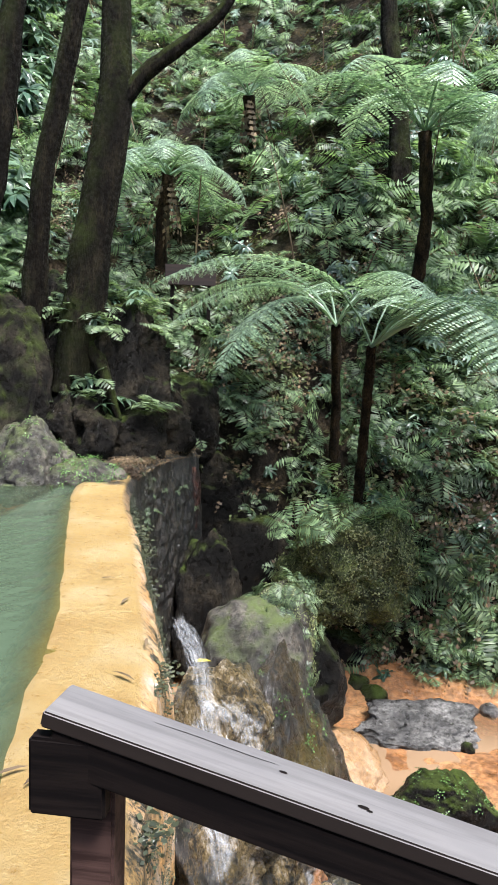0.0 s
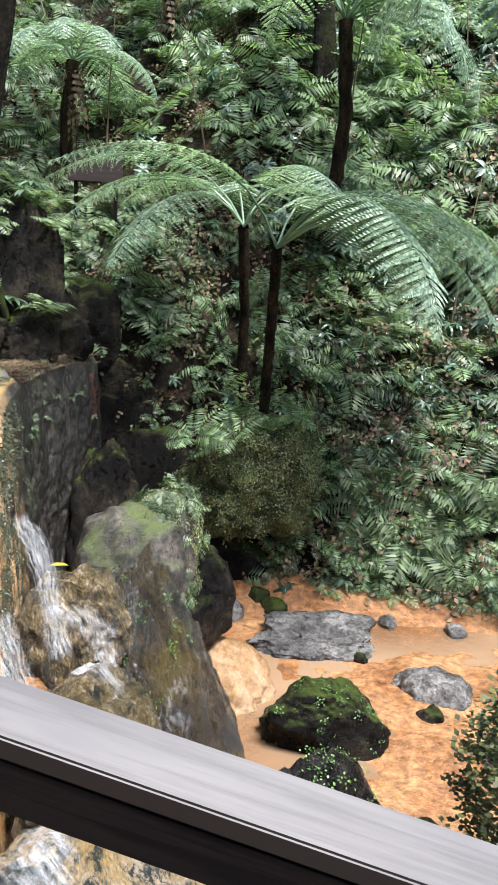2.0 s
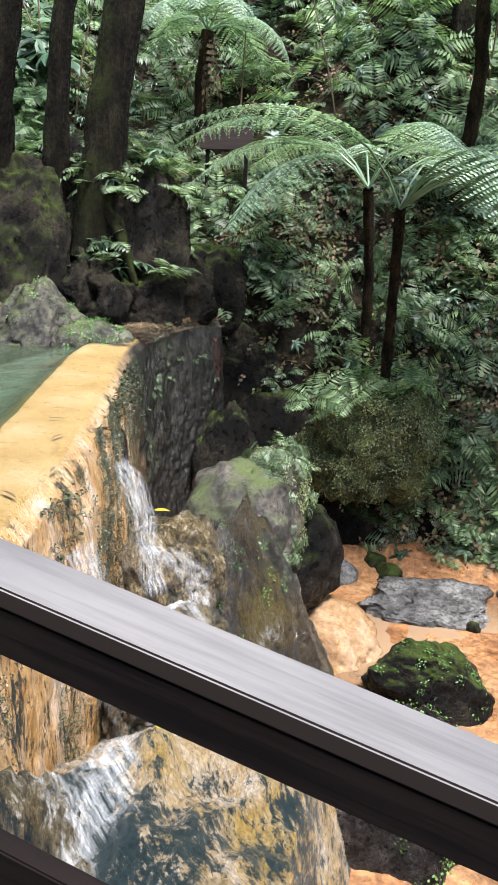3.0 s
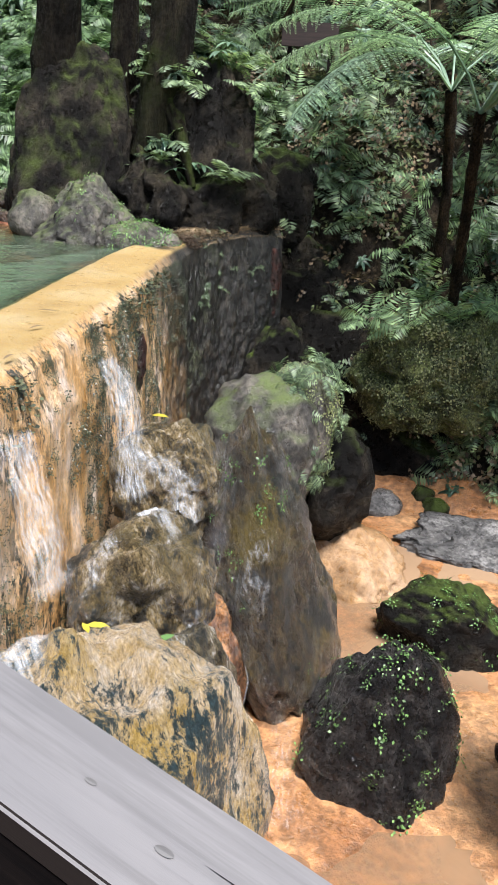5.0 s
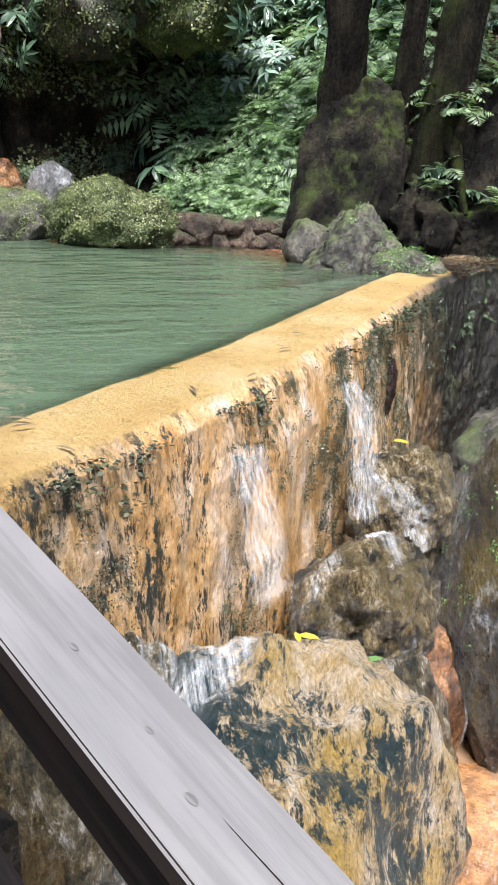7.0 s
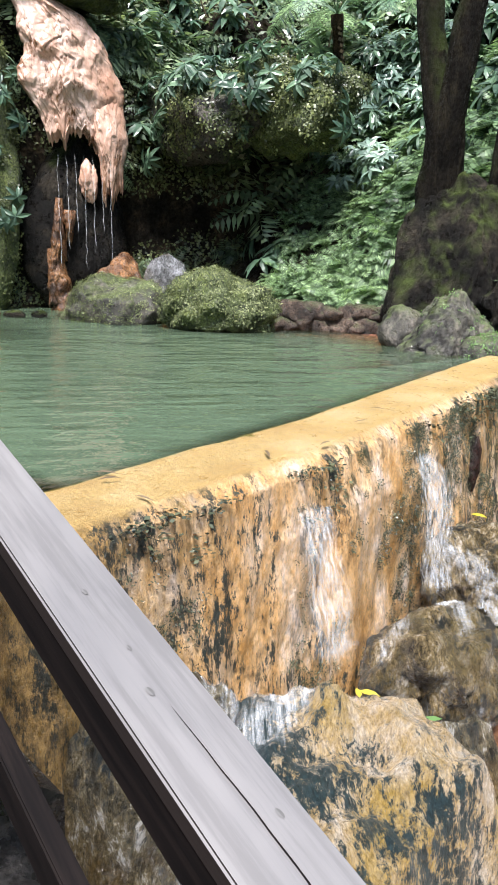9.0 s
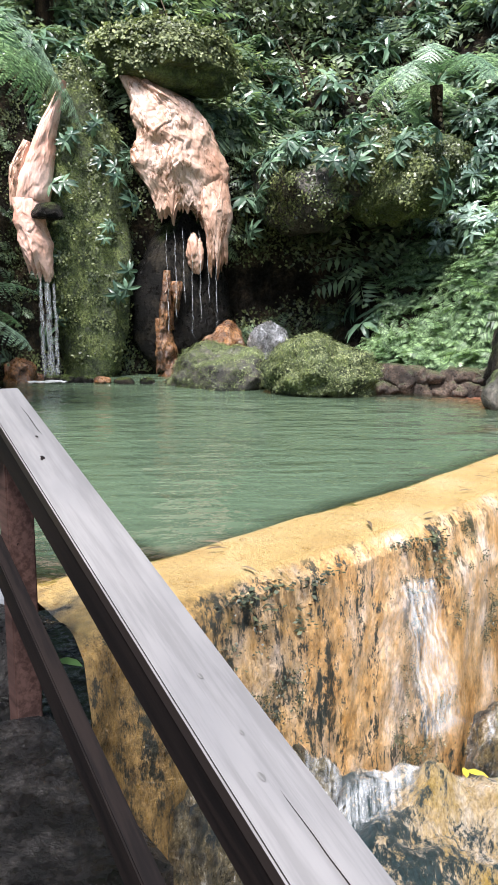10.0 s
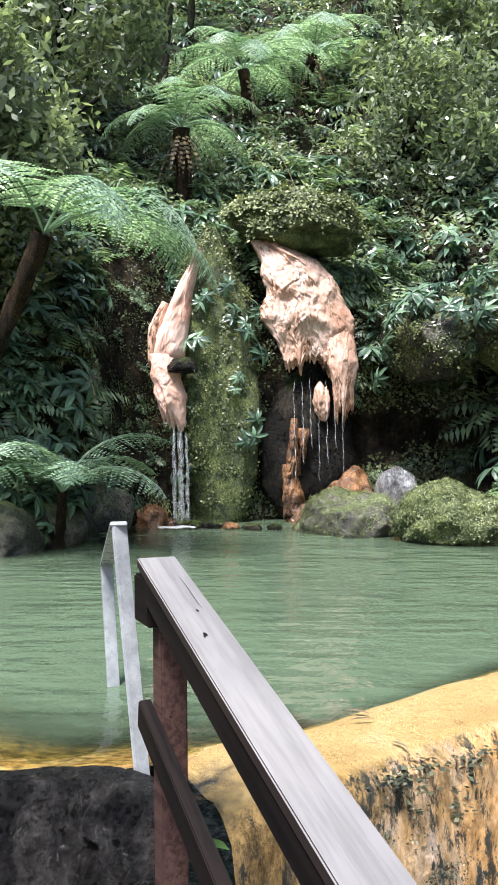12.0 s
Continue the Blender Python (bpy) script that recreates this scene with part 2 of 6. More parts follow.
M_SALMON = rock_mat("salmon_travertine", (0.58, 0.29, 0.21), (0.70, 0.41, 0.32), (0.75, 0.51, 0.43), 1.4, 0.35, relief=0.25, sheen=0.4, grain=0.1)
M_SEEP = rock_mat("rust_seep", (0.008, 0.004, 0.0035), (0.03, 0.011, 0.008), (0.085, 0.03, 0.02), 5.0, 0.4)
M_CREAM = rock_mat("cream_flowstone", (0.18, 0.095, 0.035), (0.31, 0.18, 0.085), (0.42, 0.28, 0.17), 2.2, 0.45, relief=0.6, sheen=0.15, grain=0.3)
M_RUST = rock_mat("rust_rock", (0.045, 0.02, 0.010), (0.14, 0.062, 0.024), (0.28, 0.14, 0.06), 3.0, 0.35, sheen=0.3)
M_BARK = rock_mat("mossy_bark", (0.004, 0.003, 0.002), (0.011, 0.0085, 0.006), (0.028, 0.023, 0.014), 4.0, 0.85, moss=(0.035, 0.047, 0.012), moss_up=(-0.2, 0.25), relief=1.0, stretch=(2, 2, 0.5), spec=0.1)
M_FERNBARK = rock_mat("fern_trunk_fibre", (0.010, 0.007, 0.005), (0.03, 0.02, 0.012), (0.065, 0.042, 0.022), 9.0, 0.9, relief=1.0, stretch=(1, 1, 0.4), spec=0.1)
M_PATH = rock_mat("wet_basalt_step", (0.004, 0.0036, 0.0036), (0.013, 0.0115, 0.011), (0.05, 0.045, 0.042), 6.0, 0.32, relief=1.0, sheen=0.35, spec=0.3)
M_FERN = leaf_mat("fern_green", (0.055, 0.092, 0.052), (0.22, 0.30, 0.17), 0.42, 0.35, 0.5)
M_FERNB = leaf_mat("fern_bright", (0.10, 0.17, 0.085), (0.25, 0.36, 0.19), 0.42, 0.4, 0.5)
M_FROND = leaf_mat("tree_fern_frond", (0.15, 0.25, 0.16), (0.38, 0.50, 0.40), 0.35, 0.4, 0.8)
M_BROAD = leaf_mat("broad_leaf", (0.04, 0.085, 0.055), (0.14, 0.22, 0.14), 0.34, 0.25, 0.6)
M_IVY = leaf_mat("creeper_leaf", (0.05, 0.065, 0.026), (0.16, 0.185, 0.075), 0.4, 0.25, 0.6)
M_BUSH = leaf_mat("bush_leaf", (0.09, 0.122, 0.07), (0.28, 0.335, 0.20), 0.36, 0.35, 0.8)
M_DRY = leaf_mat("dry_litter", (0.07, 0.045, 0.03), (0.26, 0.19, 0.12), 0.6, 0.2, 0.4)
M_YELLOW = leaf_mat("yellow_leaf", (0.45, 0.38, 0.04), (0.6, 0.5, 0.08), 0.4, 0.3)
M_WETMOSS = leaf_mat("dark_lip_moss", (0.02, 0.028, 0.018), (0.09, 0.10, 0.055), 0.4, 0.1, 0.6)
M_LIME = leaf_mat("lime_moss_leaf", (0.10, 0.12, 0.045), (0.25, 0.28, 0.14), 0.5, 0.25)
M_PALE = leaf_mat("pale_broad_leaf", (0.10, 0.17, 0.135), (0.27, 0.37, 0.31), 0.3, 0.25, 0.7)
M_LITTLEG = leaf_mat("little_green_leaf", (0.10, 0.20, 0.06), (0.2, 0.36, 0.12), 0.4, 0.3)


def dam_mat():
    """Mineral-stained weir: ochre crest, orange streaked face, dark wet stone at both ends."""
    m, nt, bsdf, link = nodes_of("mineral_stained_weir")
    co = place_of(nt)
    sep = nt.nodes.new("ShaderNodeSeparateXYZ")
    link(co, sep.inputs[0])
    streak = noise_node(nt, co, 2.6, 8, 0.76, (1.3, 1.3, 0.7))
    streak2 = noise_node(nt, co, 8.0, 7, 0.8, (1.4, 1.4, 0.7))
    blot = noise_node(nt, co, 5.0, 9, 0.84, (1.5, 1.5, 0.62))
    fine = noise_node(nt, co, 38, 5, 0.75, (1, 1, 0.6))
    face = ramp(nt, streak, [(0.36, (0.50, 0.25, 0.07)), (0.46, (0.68, 0.40, 0.17)), (0.55, (0.76, 0.52, 0.31)), (0.64, (0.80, 0.64, 0.53))])
    face = mix(nt, mul(nt, grey(nt, streak2, 0.52, 0.57), grey(nt, noise_node(nt, co, 1.5, 4, 0.6), 0.48, 0.60)), face, (0.10, 0.075, 0.028))
    face = mix(nt, mul(nt, grey(nt, blot, 0.525, 0.55), grey(nt, noise_node(nt, co, 1.1, 3, 0.6, (1, 1, 0.6)), 0.36, 0.47)), face, (0.018, 0.028, 0.024))
    dark = ramp(nt, streak2, [(0.38, (0.004, 0.004, 0.0035)), (0.52, (0.014, 0.013, 0.011)), (0.66, (0.07, 0.06, 0.045))])
    brown = ramp(nt, streak2, [(0.36, (0.04, 0.028, 0.012)), (0.48, (0.24, 0.145, 0.045)), (0.62, (0.48, 0.30, 0.11))])
    brown = mix(nt, grey(nt, blot, 0.5, 0.56), brown, (0.018, 0.02, 0.014))
    wob = nt.nodes.new("ShaderNodeMath")
    wob.operation = "MULTIPLY_ADD"
    link(noise_node(nt, co, 1.3, 5, 0.7), wob.inputs[0])
    wob.inputs[1].default_value = 2.4
    link(sep.outputs[1], wob.inputs[2])

    def span(a, b):
        r = nt.nodes.new("ShaderNodeMapRange")
        r.inputs["From Min"].default_value, r.inputs["From Max"].default_value = a, b
        link(wob.outputs[0], r.inputs[0])
        return r.outputs[0]
    face = mix(nt, span(4.5, 3.9), face, brown)
    face = mix(nt, span(8.3, 10.0), face, dark)
    crest = ramp(nt, noise_node(nt, co, 1.6, 6, 0.6), [(0.3, (0.38, 0.235, 0.08)), (0.5, (0.47, 0.315, 0.12)), (0.66, (0.52, 0.385, 0.19))])
    crest = mix(nt, grey(nt, noise_node(nt, co, 14, 5, 0.7), 0.58, 0.72), crest, (0.33, 0.19, 0.05))
    crest = mix(nt, span(9.9, 10.2), crest, dark)
    crest = mix(nt, span(3.3, 3.05), crest, (0.03, 0.028, 0.026))
    crest_up = up_mask(nt, 0.72, 0.93)
    col = face
    col = mix(nt, 0.4, col, ramp(nt, fine, [(0.38, (0.25, 0.25, 0.25)), (0.5, (0.95, 0.95, 0.95)), (0.64, (1.6, 1.6, 1.6))]), "MULTIPLY")
    col = mix(nt, crest_up, col, crest)
    link(col, bsdf.inputs["Base Color"])
    link(ramp(nt, blot, [(0.35, (0.2,) * 3), (0.65, (0.5,) * 3)]), bsdf.inputs["Roughness"])
    bsdf.inputs["Coat Weight"].default_value, bsdf.inputs["Coat Roughness"].default_value = 0.32, 0.1
    bump(nt, bsdf, mix(nt, 0.5, fine, blot), 1.0, 0.045)
    link(bsdf.inputs["Normal"].links[0].from_socket, bsdf.inputs["Coat Normal"])
    return m


def water_mat(name, deep, clear, ripple, crest, length, turn=0.0, rough=0.04):
    """Murky water: opaque colour where it is deep, seen through where it is shallow (mesh attribute 'depth')."""
    m, nt, bsdf, link = nodes_of(name)
    co = place_of(nt)
    col = mix(nt, noise_node(nt, co, 0.35, 3, 0.5), deep, tuple(c * 1.25 for c in deep))
    link(col, bsdf.inputs["Base Color"])
    bsdf.inputs["Roughness"].default_value = rough
    bsdf.inputs["IOR"].default_value = 1.33
    mp = nt.nodes.new("ShaderNodeMapping")
    mp.vector_type = "TEXTURE"
    mp.inputs["Rotation"].default_value = (0, 0, radians(turn))
    mp.inputs["Scale"].default_value = (length, crest, 1)
    link(co, mp.inputs[0])
    wave = mix(nt, 0.3, noise_node(nt, mp.outputs[0], 1.0, 2, 0.45), noise_node(nt, co, 9, 2, 0.5))
    calm = ramp(nt, noise_node(nt, co, 0.55, 3, 0.6), [(0.42, (0.35,) * 3), (0.6, (1.15,) * 3)])
    bump(nt, bsdf, mix(nt, 1.0, wave, calm, "MULTIPLY"), ripple, 0.06)
    at = nt.nodes.new("ShaderNodeAttribute")
    at.attribute_name = "depth"
    gl = nt.nodes.new("ShaderNodeBsdfTransparent")
    gl.inputs[0].default_value = (*clear, 1)
    spec = nt.nodes.new("ShaderNodeBsdfGlossy")
    spec.inputs["Roughness"].default_value = rough
    link(bsdf.inputs["Normal"].links[0].from_socket, spec.inputs["Normal"])
    fr = nt.nodes.new("ShaderNodeFresnel")
    fr.inputs[0].default_value = 1.33
    shal = nt.nodes.new("ShaderNodeMixShader")
    link(fr.outputs[0], shal.inputs[0])
    link(gl.outputs[0], shal.inputs[1])
    link(spec.outputs[0], shal.inputs[2])
    ms = nt.nodes.new("ShaderNodeMixShader")
    link(at.outputs["Fac"], ms.inputs[0])
    link(shal.outputs[0], ms.inputs[1])
    link(bsdf.outputs[0], ms.inputs[2])
    link(ms.outputs[0], nt.nodes["Material Output"].inputs["Surface"])
    return m


def white_water_mat():
    """Broken white water: bright strands with gaps between them."""
    m, nt, bsdf, link = nodes_of("white_water")
    uv = nt.nodes.new("ShaderNodeUVMap").outputs[0]
    n = noise_node(nt, uv, 1.0, 9, 0.88, (14.0, 3.0, 1))
    bsdf.inputs["Base Color"].default_value = (0.86, 0.88, 0.9, 1)
    bsdf.inputs["Roughness"].default_value = 0.2
    tr = nt.nodes.new("ShaderNodeBsdfTransparent")
    ms = nt.nodes.new("ShaderNodeMixShader")
    at = nt.nodes.new("ShaderNodeAttribute")
    at.attribute_name = "body"
    th = nt.nodes.new("ShaderNodeMath")
    th.operation = "MULTIPLY"
    link(n, th.inputs[0])
    link(at.outputs["Fac"], th.inputs[1])
    link(ramp(nt, th.outputs[0], [(0.36, (0, 0, 0)), (0.54, (0.5, 0.5, 0.5)), (0.74, (0.9, 0.9, 0.9))]), ms.inputs[0])
    link(tr.outputs[0], ms.inputs[1])
    link(bsdf.outputs[0], ms.inputs[2])
    link(ms.outputs[0], nt.nodes["Material Output"].inputs["Surface"])
    return m


def wood_mat(name, dark, light, rough, side_tone=None):
    """Weathered board: grain along the local x axis, knots and cracks."""
    m, nt, bsdf, link = nodes_of(name)
    co = nt.nodes.new("ShaderNodeTexCoord").outputs["Object"]
    grain = noise_node(nt, co, 5, 7, 0.7, (0.3, 6, 6))
    blot = noise_node(nt, co, 2.2, 4, 0.6, (0.6, 2, 2))
    col = ramp(nt, grain, [(0.42, dark), (0.56, light)])
    col = mix(nt, 0.5, col, ramp(nt, blot, [(0.38, (0.7, 0.7, 0.72)), (0.62, (1.2, 1.18, 1.16))]), "MULTIPLY")
    crack = ramp(nt, noise_node(nt, co, 5, 2, 0.4, (0.15, 9, 9)), [(0.24, (1, 1, 1)), (0.27, (0, 0, 0))])
    col = mix(nt, crack, col, tuple(0.35 * c for c in dark))
    if side_tone:                             # faces not turned upward take the darker side tone
        col = mix(nt, up_mask(nt, 0.5, 0.7), side_tone, col)
    link(col, bsdf.inputs["Base Color"])
    bsdf.inputs["Roughness"].default_value = rough
    bump(nt, bsdf, grain, 0.25, 0.004)
    return m


M_DAM = dam_mat()
M_POOL = water_mat("green_pool_water", (0.068, 0.098, 0.062), (0.75, 0.8, 0.6), 0.9, 0.8, 0.2, 152)
M_CREEK = water_mat("creek_water", (0.29, 0.19, 0.115), (0.85, 0.72, 0.55), 0.4, 0.3, 0.15, 60)
M_WHITE = white_water_mat()
M_BED = rock_mat("orange_creek_bed", (0.20, 0.085, 0.03), (0.32, 0.15, 0.06), (0.39, 0.21, 0.095), 1.3, 0.55, relief=0.6, spots=(0.12, 0.055, 0.023), spot_cut=(0.6, 0.7), sheen=0.15, grain=0.5)
M_POOLBED = rock_mat("ochre_pool_bed", (0.22, 0.12, 0.035), (0.33, 0.20, 0.07), (0.38, 0.26, 0.11), 1.6, 0.6, relief=0.4)
M_REDBED = rock_mat("red_pool_bed", (0.11, 0.04, 0.02), (0.20, 0.08, 0.04), (0.26, 0.12, 0.06), 1.6, 0.6, relief=0.4)
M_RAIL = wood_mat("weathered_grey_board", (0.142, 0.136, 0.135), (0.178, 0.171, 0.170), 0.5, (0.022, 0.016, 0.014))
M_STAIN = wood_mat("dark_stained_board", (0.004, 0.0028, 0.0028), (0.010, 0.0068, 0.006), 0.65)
M_KNOT = wood_mat("grey_knot", (0.085, 0.08, 0.078), (0.14, 0.135, 0.13), 0.5)
M_POST = wood_mat("red_brown_post", (0.038, 0.021, 0.018), (0.08, 0.045, 0.038), 0.6)
M_RAIL.node_tree.nodes["Principled BSDF"].inputs["Specular IOR Level"].default_value = 0.22
for dull in (M_STAIN, M_POST):
    dull.node_tree.nodes["Principled BSDF"].inputs["Specular IOR Level"].default_value = 0.12
M_METAL = rock_mat("galvanised_rail", (0.20, 0.21, 0.22), (0.26, 0.27, 0.28), (0.34, 0.35, 0.36), 3, 0.4, relief=0.1, grain=0.12)

# ---- the valley: hillside round pool and creek, swept outward from its foot line ----
# x, y, z of the foot; height and run of the first rise; slope beyond
FOOT = [(-1.0, -9.0, 0.2, 0.8, 0.8, 0.7), (-5.6, -3.0, 0.2, 1.0, 0.8, 0.8), (-7.2, 0.8, -0.1, 1.4, 0.8, 0.9), (-8.15, 2.6, -0.1, 2.2, 0.7, 1.0),
        (-9.2, 4.0, -0.1, 3.8, 0.6, 0.95), (-10.15, 4.9, -0.1, 4.8, 0.55, 0.9), (-10.45, 6.2, -0.1, 5.0, 0.5, 0.9), (-10.25, 7.4, -0.1, 4.9, 0.55, 0.9),
        (-9.9, 8.6, -0.1, 4.2, 0.6, 1.0), (-8.9, 9.7, 0.0, 2.4, 1.0, 1.15), (-7.2, 10.0, 0.25, 1.6, 1.5, 1.15), (-5.6, 10.2, 0.3, 1.6, 1.5, 1.1),
        (-4.2, 10.5, 0.2, 1.5, 1.0, 0.95), (-2.8, 10.9, 0.1, 1.1, 0.8, 0.85), (-1.5, 11.1, -0.1, 0.8, 0.7, 0.9), (-0.5, 10.9, -1.5, 1.8, 0.7, 1.1),
        (0.3, 10.7, -2.85, 2.4, 1.0, 1.25), (1.3, 10.45, -2.85, 2.1, 1.0, 1.25), (3.2, 10.4, -2.85, 2.0, 1.2, 1.25), (6.5, 10.0, -2.85, 2.0, 1.3, 1.2), (14.0, 8.0, -2.85, 2.0, 1.5, 1.2)]
NU, NS = 420, 150
FOOT_LINE = resample(FOOT, NU)
tang = np.gradient(FOOT_LINE[:, :2], axis=0)
tang /= np.linalg.norm(tang, axis=1)[:, None]
OUT = np.stack([-tang[:, 1], tang[:, 0]], -1)
for _ in range(30):
    OUT[1:-1] = (OUT[:-2] + OUT[1:-1] + OUT[2:]) / 3
OUT /= np.linalg.norm(OUT, axis=1)[:, None]
S_ROW = np.linspace(0, 1, NS) ** 1.7 * 26.0


def hill(u, s):
    """Places on the hillside, for positions u (0..NU-1) along the foot and distances s outward."""
    u, s = np.asarray(u, float), np.asarray(s, float)
    f = np.stack([np.interp(u, np.arange(NU), FOOT_LINE[:, k]) for k in range(6)], -1)
    o = np.stack([np.interp(u, np.arange(NU), OUT[:, k]) for k in range(2)], -1)
    t = np.clip(s / f[:, 4], 0, 1)
    z = f[:, 2] + f[:, 3] * (t * t * (3 - 2 * t) * 0.5 + t * 0.5) + f[:, 5] * np.maximum(s - f[:, 4], 0)
    p = np.stack([f[:, 0] + o[:, 0] * s, f[:, 1] + o[:, 1] * s, z], -1)
    w = np.clip(s / 1.0, 0.15, 1)
    lump = fbm(p, 0.55, 4, 3) * 0.55 * w + fbm(p, 1.9, 3, 9) * 0.16
    p[:, 2] += lump * 0.9
    p[:, :2] += o * (fbm(p, 0.9, 4, 21) * 0.45 * np.clip(s, 0.2, 1))[:, None]
    # the hollow under the overhang beside the falls
    c = np.exp(-((p[:, 0] + 8.9) / 1.1) ** 2 - ((p[:, 1] - 9.5) / 1.2) ** 2) * np.exp(-((p[:, 2] - 1.2) / 1.0) ** 2)
    p[:, :2] += o * (c * 1.3)[:, None]
    return p


uu, ss = np.meshgrid(np.arange(NU), S_ROW, indexing="ij")
hill_v = hill(uu.ravel(), ss.ravel())
hillside = ob_from("ground_hillside", mesh_np("hillside", hill_v, grid_faces(NU, NS)[:, ::-1]), M_SOIL)
tagged(hillside, "steep dark soil hillside under ferns and litter", "hillside", kind="structure")


def u_at(x, y):
    """The foot-line position whose outward line passes nearest to (x, y), and the distance out."""
    p = hill_v.reshape(NU, NS, 3)[:, :, :2]
    k = np.argmin(((p - (x, y)) ** 2).sum(-1))
    return k // NS, S_ROW[k % NS]


def ground_z(x, y):
    return float(hill(*[[q] for q in u_at(x, y)])[0, 2])


base_v = np.array([(-400, -400, -3.4), (400, -400, -3.4), (400, 400, -3.4), (-400, 400, -3.4)], float)
tagged(ob_from("ground", mesh_np("ground", base_v, [[0, 1, 2, 3]]), M_SOIL), "dark forest ground reaching out of sight", "ground", kind="structure")

# ---- weir ----
OUTER = [(0.17, 2.02, -0.03), (0.15, 2.2, 0.0), (0.09, 2.6, 0.0), (-0.04, 3.2, 0.0), (-0.2, 4.05, 0.0), (-0.45, 4.95, 0.0), (-0.72, 5.8, 0.0), (-0.96, 6.6, 0.0),
         (-1.6, 8.65, 0.03), (-1.68, 9.4, 0.1), (-1.52, 10.2, 0.16), (-1.28, 10.8, 0.14)]
INNER = [(-0.5, 2.0, -0.03), (-0.48, 2.2, 0.0), (-0.46, 2.5, 0.0), (-0.55, 3.05, 0.0), (-0.78, 3.85, 0.0), (-1.06, 4.98, 0.0), (-1.4, 6.0, 0.0), (-1.66, 6.8, 0.0),
         (-2.1, 8.4, 0.03), (-2.2, 9.4, 0.1), (-2.0, 10.4, 0.16), (-1.7, 11.1, 0.14)]
ND = 520
outer, inner = resample(OUTER, ND), resample(INNER, ND)
rim = outer[:, :2] - inner[:, :2]
rim /= np.linalg.norm(rim, axis=1)[:, None]
rows = []
for v in np.linspace(0, 1, 26):          # crest, from below the water to the lip
    p = inner + (outer - inner) * v
    p[:, :2] -= rim * (0.35 * (1 - min(1, v * 4)) ** 2)[..., None] if v < 0.25 else 0
    p[:, 2] += 0.012 - 0.30 * max(0, 1 - v * 6) ** 2 - 0.05 * max(0, (v - 0.85) / 0.15) ** 2
    p[:, 2] += fbm(np.c_[p[:, :2], np.zeros(ND)], 2.5, 4, 5) * 0.012
    rows.append(p)
for v in np.linspace(0.012, 1, 140):     # face
    p = outer.copy()
    bulge = fbm(np.c_[outer[:, :2] * 2.2, np.full(ND, -v * 1.5)], 1.0, 4, 11) * 0.12 * min(1, v * 10) + fbm(np.c_[outer[:, :2] * 6, np.full(ND, -v * 12)], 1.0, 5, 12) * 0.018 + fbm(np.c_[outer[:, :2] * 16, np.full(ND, -v * 40)], 1.0, 3, 14) * 0.028 * min(1, v * 14) * np.clip(0.25 + (outer[:, 1] - 7.0) * 0.5, 0.25, 1)
    p[:, :2] += rim * (0.03 + 0.05 * min(1, v * 8) + 0.12 * v + bulge)[:, None]
    p[:, 2] = outer[:, 2] - 0.04 - v * 2.95
    # red niche in the face
    hole = np.exp(-((outer[:, 1] - 6.85) / 0.10) ** 4) * np.exp(-((p[:, 2] + 0.62) / 0.25) ** 4)
    p[:, :2] -= rim * (hole * 0.14)[:, None]
    rows.append(p)
dam_v = np.stack(rows, 1)
weir = ob_from("wall_weir", mesh_np("weir", dam_v.reshape(-1, 3), grid_faces(ND, len(rows))), M_DAM)
tagged(weir, "mineral-stained stone weir with ochre crest and orange streaked face", "weir", kind="structure")

# ---- pool ----
SHORE = [(-0.48, 2.0), (-0.55, 1.45), (-1.2, 0.9), (-3.5, 0.3), (-6.0, 0.4), (-7.5, 1.4), (-8.5, 2.9), (-9.5, 4.0), (-10.6, 4.8), (-11.0, 6.2), (-10.9, 7.6), (-10.2, 9.0),
         (-8.6, 9.0), (-7.0, 8.35), (-6.0, 8.2), (-5.3, 9.15), (-4.2, 9.35), (-3.0, 9.0), (-2.3, 8.8), (-1.95, 8.55)]
shore = np.vstack([resample([(x, y, 0) for x, y in SHORE], 160)[:, :2], inner[::-1][ND - 400:, :2] + rim[::-1][ND - 400:] * 0.16])


def shore_dist(p, line):
    d = np.full(len(p), 1e9)
    for a, b in zip(line, np.roll(line, -1, 0)):
        ab = b - a
        t = np.clip(((p - a) @ ab) / (ab @ ab + 1e-9), 0, 1)
        d = np.minimum(d, np.linalg.norm(p - a - t[:, None] * ab, axis=1))
    return d


def inside(p, line):
    r = np.zeros(len(p), bool)
    for a, b in zip(line, np.roll(line, -1, 0)):
        cond = (a[1] > p[:, 1]) != (b[1] > p[:, 1])
        r ^= cond & (p[:, 0] < (b[0] - a[0]) * (p[:, 1] - a[1]) / (b[1] - a[1] + 1e-12) + a[0])
    return r


def sheet(name, x0, x1, y0, y1, z, step, keep, depth):
    """A level sheet of water over the part of a rectangle that keep() allows, with its depth attribute."""
    xs, ys = np.arange(x0, x1, step), np.arange(y0, y1, step)
    gx, gy = np.meshgrid(xs, ys, indexing="ij")
    p = np.stack([gx.ravel(), gy.ravel()], -1)
    ok = keep(p)
    f = grid_faces(len(xs), len(ys))
    f = f[ok[f].all(1)]
    used = np.unique(f)
    remap = np.zeros(len(p), int)
    remap[used] = np.arange(len(used))
    v = np.c_[p[used], np.full(len(used), z)]
    me = mesh_np(name, v, remap[f])
    me.attributes.new("depth", "FLOAT", "POINT").data.foreach_set("value", depth(p[used]).astype(np.float32))
    return me


